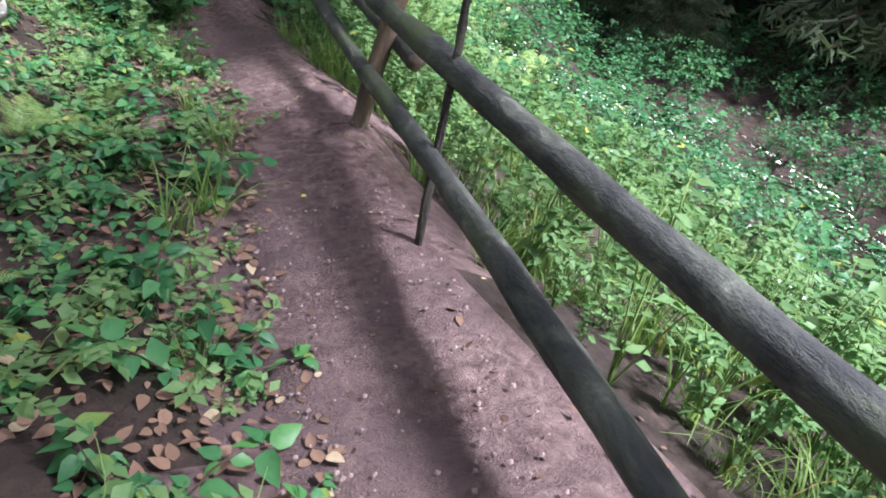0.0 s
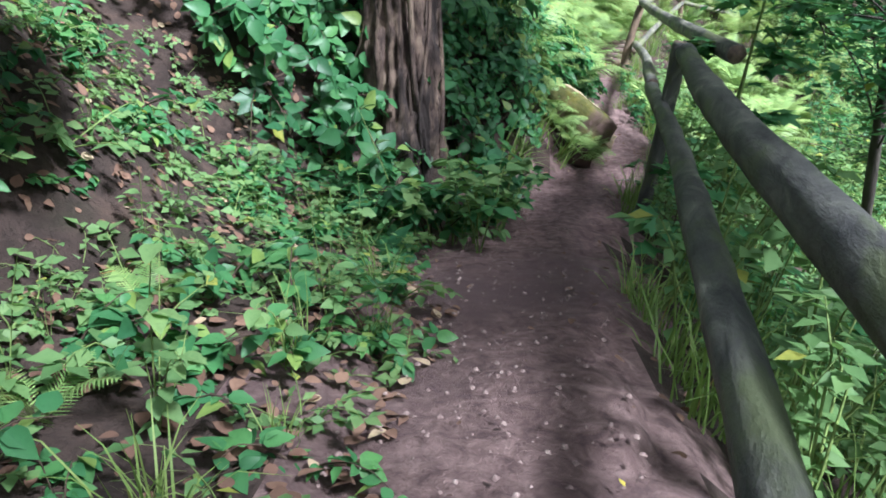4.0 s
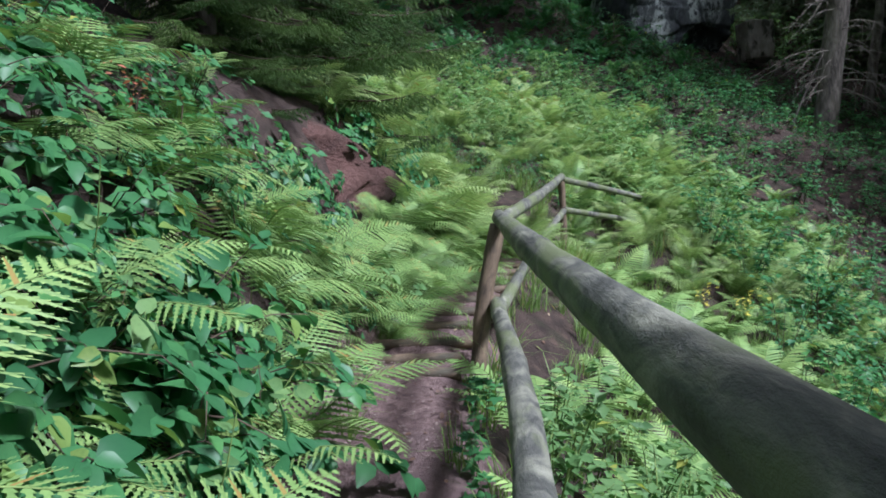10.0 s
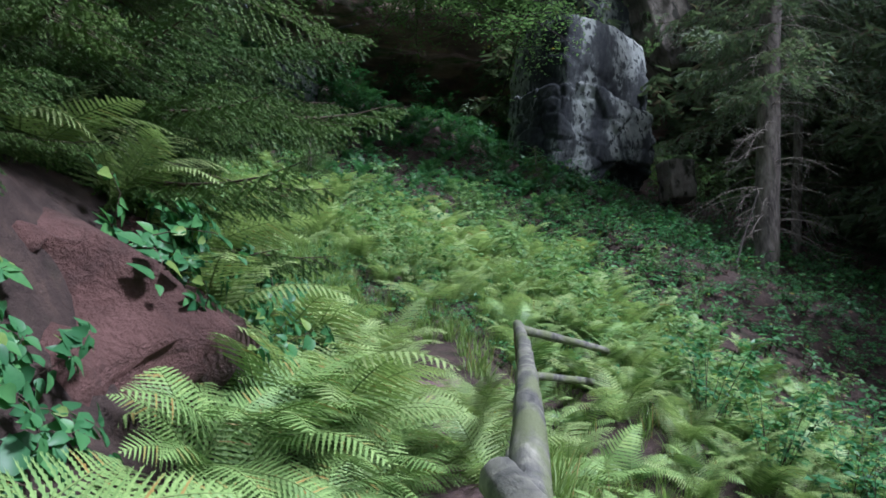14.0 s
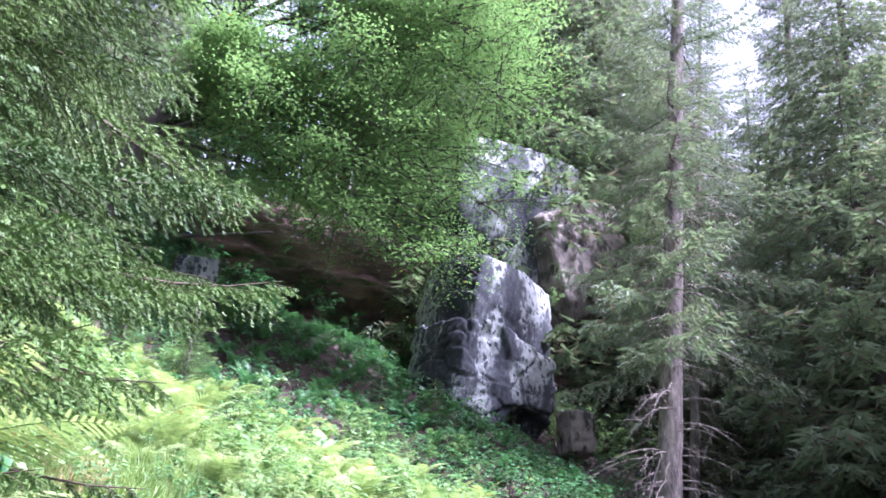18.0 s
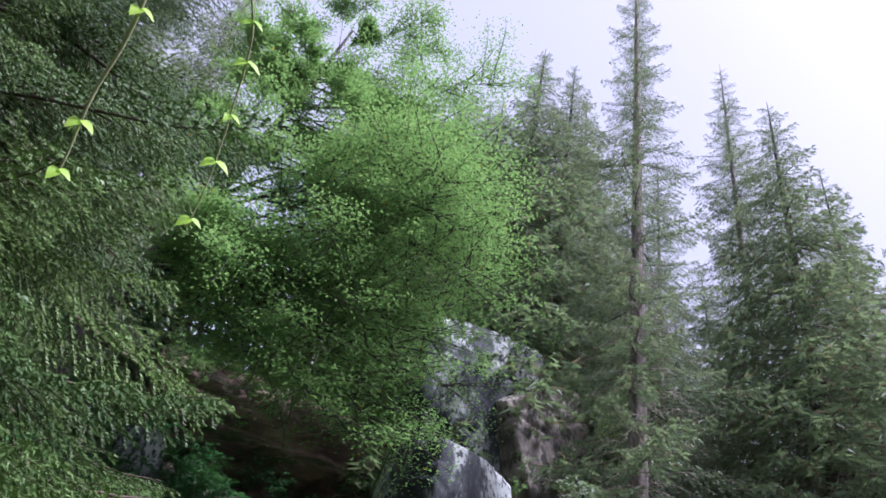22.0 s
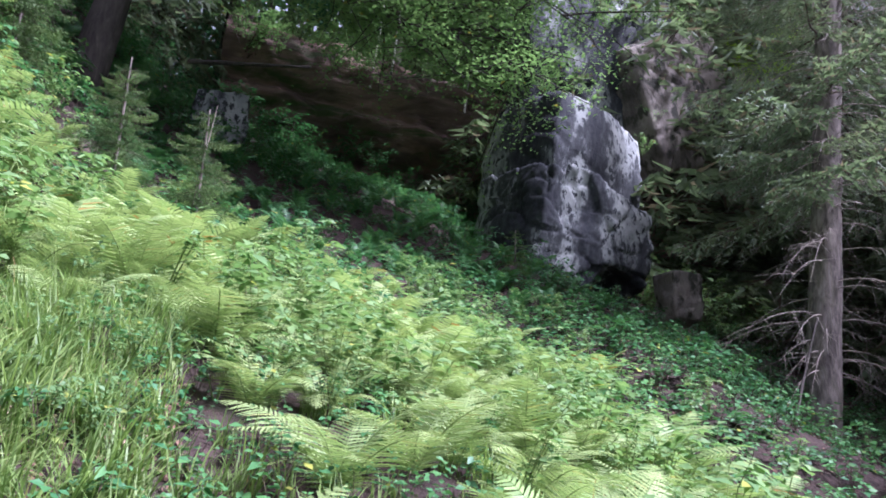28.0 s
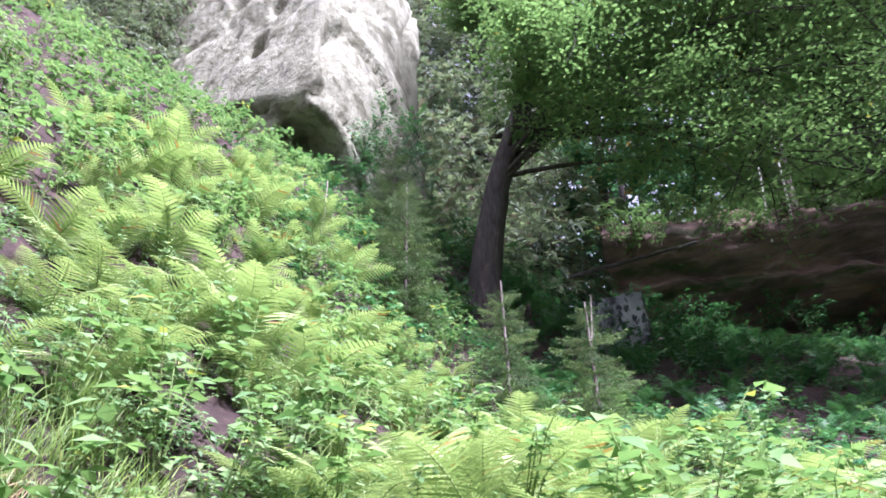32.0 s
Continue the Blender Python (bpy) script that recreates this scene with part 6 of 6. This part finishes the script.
flat_bits("leaf_litter", 2600, 264, lambda x, y, d, w: x < 2.6, (0.0, 2.6, 16.4, 19.0), 0.045, [M_LITTER], LEAF, "brown dead leaves between the tufts on the bank", "leaf litter")
flat_bits("leaf_litter", 1500, 265, lambda x, y, d, w: np.abs(d) < w, (-3, 3, -7, 9), 0.02, [M_LITTER], LEAF, "small dry leaf scraps trodden into the path", "leaf litter")
flat_bits("wood_litter", 5000, 235, lambda x, y, d, w: (x > 6 + 0.2 * (y - 20)), (6, 30, 18, 42), 0.11, [M_LITTER], LEAF_SMALL, "dry leaves under the spruces", "leaf litter")
flat_bits("grit", 26000, 237, lambda x, y, d, w: (np.abs(d) < w + 0.06), (-3, 4, -7, 12), 0.0125, [M_STONE], PEBBLE, "pale grit and small stones trodden into the path", "grit", 0.014)
flat_bits("yellow_leaves", 70, 239, lambda x, y, d, w: (np.abs(d) < w), (-3, 3, -6, 8), 0.045, [M_YELLOW], LEAF_SMALL, "yellow fallen leaves on the path", "fallen leaves")
flat_bits("bloom", 2600, 242, lambda x, y, d, w: (d > 1.9) & (d < 4.4) & (patch(x, y) > 0), (0, 10, -8, 3), 0.03, [M_BLOOM], LEAF_SMALL, "small white blossoms over the slope herbs", "blossom", 0.62)
flat_bits("bloom", 2600, 241, lambda x, y, d, w: (d > 3.2) & (d < 9), (0, 12, -8, 3), 0.045, [M_BLOOM], LEAF_SMALL, "small white blossoms over the valley shrubs", "blossom", 1.25)
x, y, r = scatter(900, 0.0, 1.45, 16.8, 18.8, 251, lambda x, y, d, w: (np.hypot(x - 3.1, y - 16.4) > 0.95))
p = thin(x, y, 0.12)[:190]
stuffed("dry_grass", GRASS_BAGS, [M_STRAW], standing(p[:, 0], p[:, 1], r, r.uniform(0.7, 1.2, len(p)), 0.8), "brown dry grass hanging on the bank", "dry grass", r)
x, y, r = scatter(1400, -0.5, 2.5, 15.4, 20.0, 255, lambda x, y, d, w: (np.hypot(x - 3.1, y - 16.4) > 1.0))
p = thin(x, y, 0.13)[:330]
plant("grass_tuft", TUFTS, standing(p[:, 0], p[:, 1], r, r.uniform(0.7, 1.3, len(p)), 0.5), "tall tuft of green grass on the bank", "grass", "tall grass on the bank", r)
x, y, r = scatter(300, 1.0, 2.7, 14.6, 17.8, 256, lambda x, y, d, w: (np.hypot(x - 3.1, y - 16.4) > 0.85) & (d < -0.35))
p = thin(x, y, 0.24)[:36]
q, w, r = scatter(900, 0.2, 2.5, 17.0, 19.8, 263, lambda x, y, d, w: (np.hypot(x - 3.1, y - 16.4) > 1.1))
p = np.concatenate([p, thin(q, w, 0.24)[:75]])
plant("sedge_tuft", SEDGE, standing(p[:, 0], p[:, 1], r, r.uniform(0.7, 1.1, len(p)), 0.5), "tuft of broad arching sedge leaves", "sedge", "sedge tufts by the path", r)
# low seedlings between the path and the lower rail
y = np.arange(3.9, 8.6, 0.3)
x = along(y, PATH_X) + along(y, PATH_W) + r.uniform(0.1, 0.3, len(y))
plants_of("maple_seedling", "stem", MAPLE, 3, standing(x, y, r, r.uniform(0.35, 0.6, len(y)), 0.2), "low dark seedling beside the path", "seedling", "maple seedlings under the fence", r)
# flowers and a reddened vine
for name, label, cat, mats, spots, size in (
        ("reddened_vine", "cluster of reddened vine leaves on the bank", "vine", [M_REDLEAF, M_TWIG], [(0.1, 6.96, 0.22)], 0.45),
        ("yellow_flower", "yellow flowering herb beside the fence", "flower", [M_YELLOW, M_GREENSTEM], [(3.31, 8.56, -1.08), (3.05, 13.48, -0.89), (3.25, 9.02, -1.08)], 0.5)):
    me = leafy_mesh(440, 4, 9, 0.07, 0.25, 0.4, LEAF_SMALL).mesh(name, mats)
    for sx, sy, sz in spots:
        ob = new(name)
        ob.matrix_basis = pose(sx, sy, sz, 0, 0, 40 * sx) @ Matrix.Scale(size, 4)
        tagged(ob, label, cat)
        part("leaves", me, ob, kind="stuff")
p = np.array([(1.75, 14.55), (1.6, 14.85), (1.5, 15.2), (1.3, 12.6), (1.5, 13.1), (1.7, 13.6), (1.55, 12.3), (1.85, 13.95), (1.9, 15.1), (1.8, 15.6), (1.45, 15.9)])
ferns(p, r, r.uniform(0.75, 0.95, len(p)), 0.4, "large pale fern leaning over the path", 9, HILL_FRONDS)
x, y, r = scatter(1200, -2.0, 2.2, 17.6, 22.5, 257, lambda x, y, d, w: (np.hypot(x - 3.1, y - 16.4) > 1.7))
p = thin(x, y, 0.2)[:330]
stuffed("bank_seedlings", IVY_BAGS + HERB_BAGS, HERB_MATS, standing(p[:, 0], p[:, 1], r, r.uniform(0.5, 0.95, len(p)), 0.6), "bright seedlings covering the upper bank", "seedlings", r)


# vines hanging past the young spruce
def hanging_vine(line, radius, leaves, seed):
    r = np.random.default_rng(seed)
    line = np.array(line)
    v = tagged(new("hanging_vine"), "thin pale vine with bright yellow-green leaves hanging by the spruce", "vine", "vines by the spruce")
    v.location = line[0]
    s = np.linspace(0, 1, 24)
    pts = np.stack([np.interp(s, np.linspace(0, 1, len(line)), line[:, c]) for c in range(3)], 1) - line[0]
    pts[:, 0] += 0.006 * np.sin(9 * s)
    part("stem", mesh_of("stem", *tube(pts, radius * (1.1 - 0.5 * s), 6), M_VINESTEM, True), v)
    for u in leaves:
        bag = Bag()
        at = np.array([np.interp(u, s, pts[:, c]) for c in range(3)])
        for k in range(3):
            a = 2.1 * k + r.uniform(-0.4, 0.4)
            ahead = np.array((math.cos(a), 0.3 * math.sin(a), -0.5 + 0.4 * math.sin(a)))
            bag.stamp(*LEAF_TOOTH, frames_from(at[None], ahead[None], np.array([(0.2, -1.0, 0.5)]), 0.055 * r.uniform(0.8, 1.2)))
        part("leaf", bag.mesh("leaf", [M_LIMELEAF]), v)


hanging_vine([(1.22, 10.45, 2.45), (1.194, 10.636, 2.275), (1.17, 10.754, 2.15), (1.149, 10.881, 1.997), (1.136, 10.934, 1.924)], 0.007, (0.12, 0.62, 0.93), 501)
hanging_vine([(1.49, 10.38, 2.53), (1.551, 10.511, 2.424), (1.574, 10.625, 2.326), (1.582, 10.746, 2.208), (1.574, 10.864, 2.077), (1.56, 10.98, 1.928)], 0.004, (0.15, 0.32, 0.55, 0.74, 0.97), 502)

r = np.random.default_rng(503)
k = 26
a = r.uniform(0, 2 * np.pi, k)
m = frames_from(np.stack([r.uniform(24.4, 27.0, k), r.uniform(37.5, 40, k), r.uniform(15.5, 19.0, k)], 1), np.stack([np.cos(a), np.sin(a), 0 * a], 1), np.tile((0, 0, 1.0), (k, 1)), r.uniform(0.8, 1.3, k))
stuffed("sunlit_bush", SHRUB_BAGS, [M_LIMELEAF, M_TWIG], m, "bright yellow-green bush beyond the cliff nose", "bush", r)

x, y, r = scatter(400, 1.8, 3.9, 16.0, 18.4, 504, lambda x, y, d, w: np.hypot(x - 3.1, y - 16.4) > 0.55)
p = thin(x, y, 0.2)[:70]
plant("sedge_tuft", SEDGE, standing(p[:, 0], p[:, 1], r, r.uniform(0.5, 0.8, len(p)), 0.4), "tuft of broad arching sedge leaves", "sedge", "sedge tufts by the path", r)
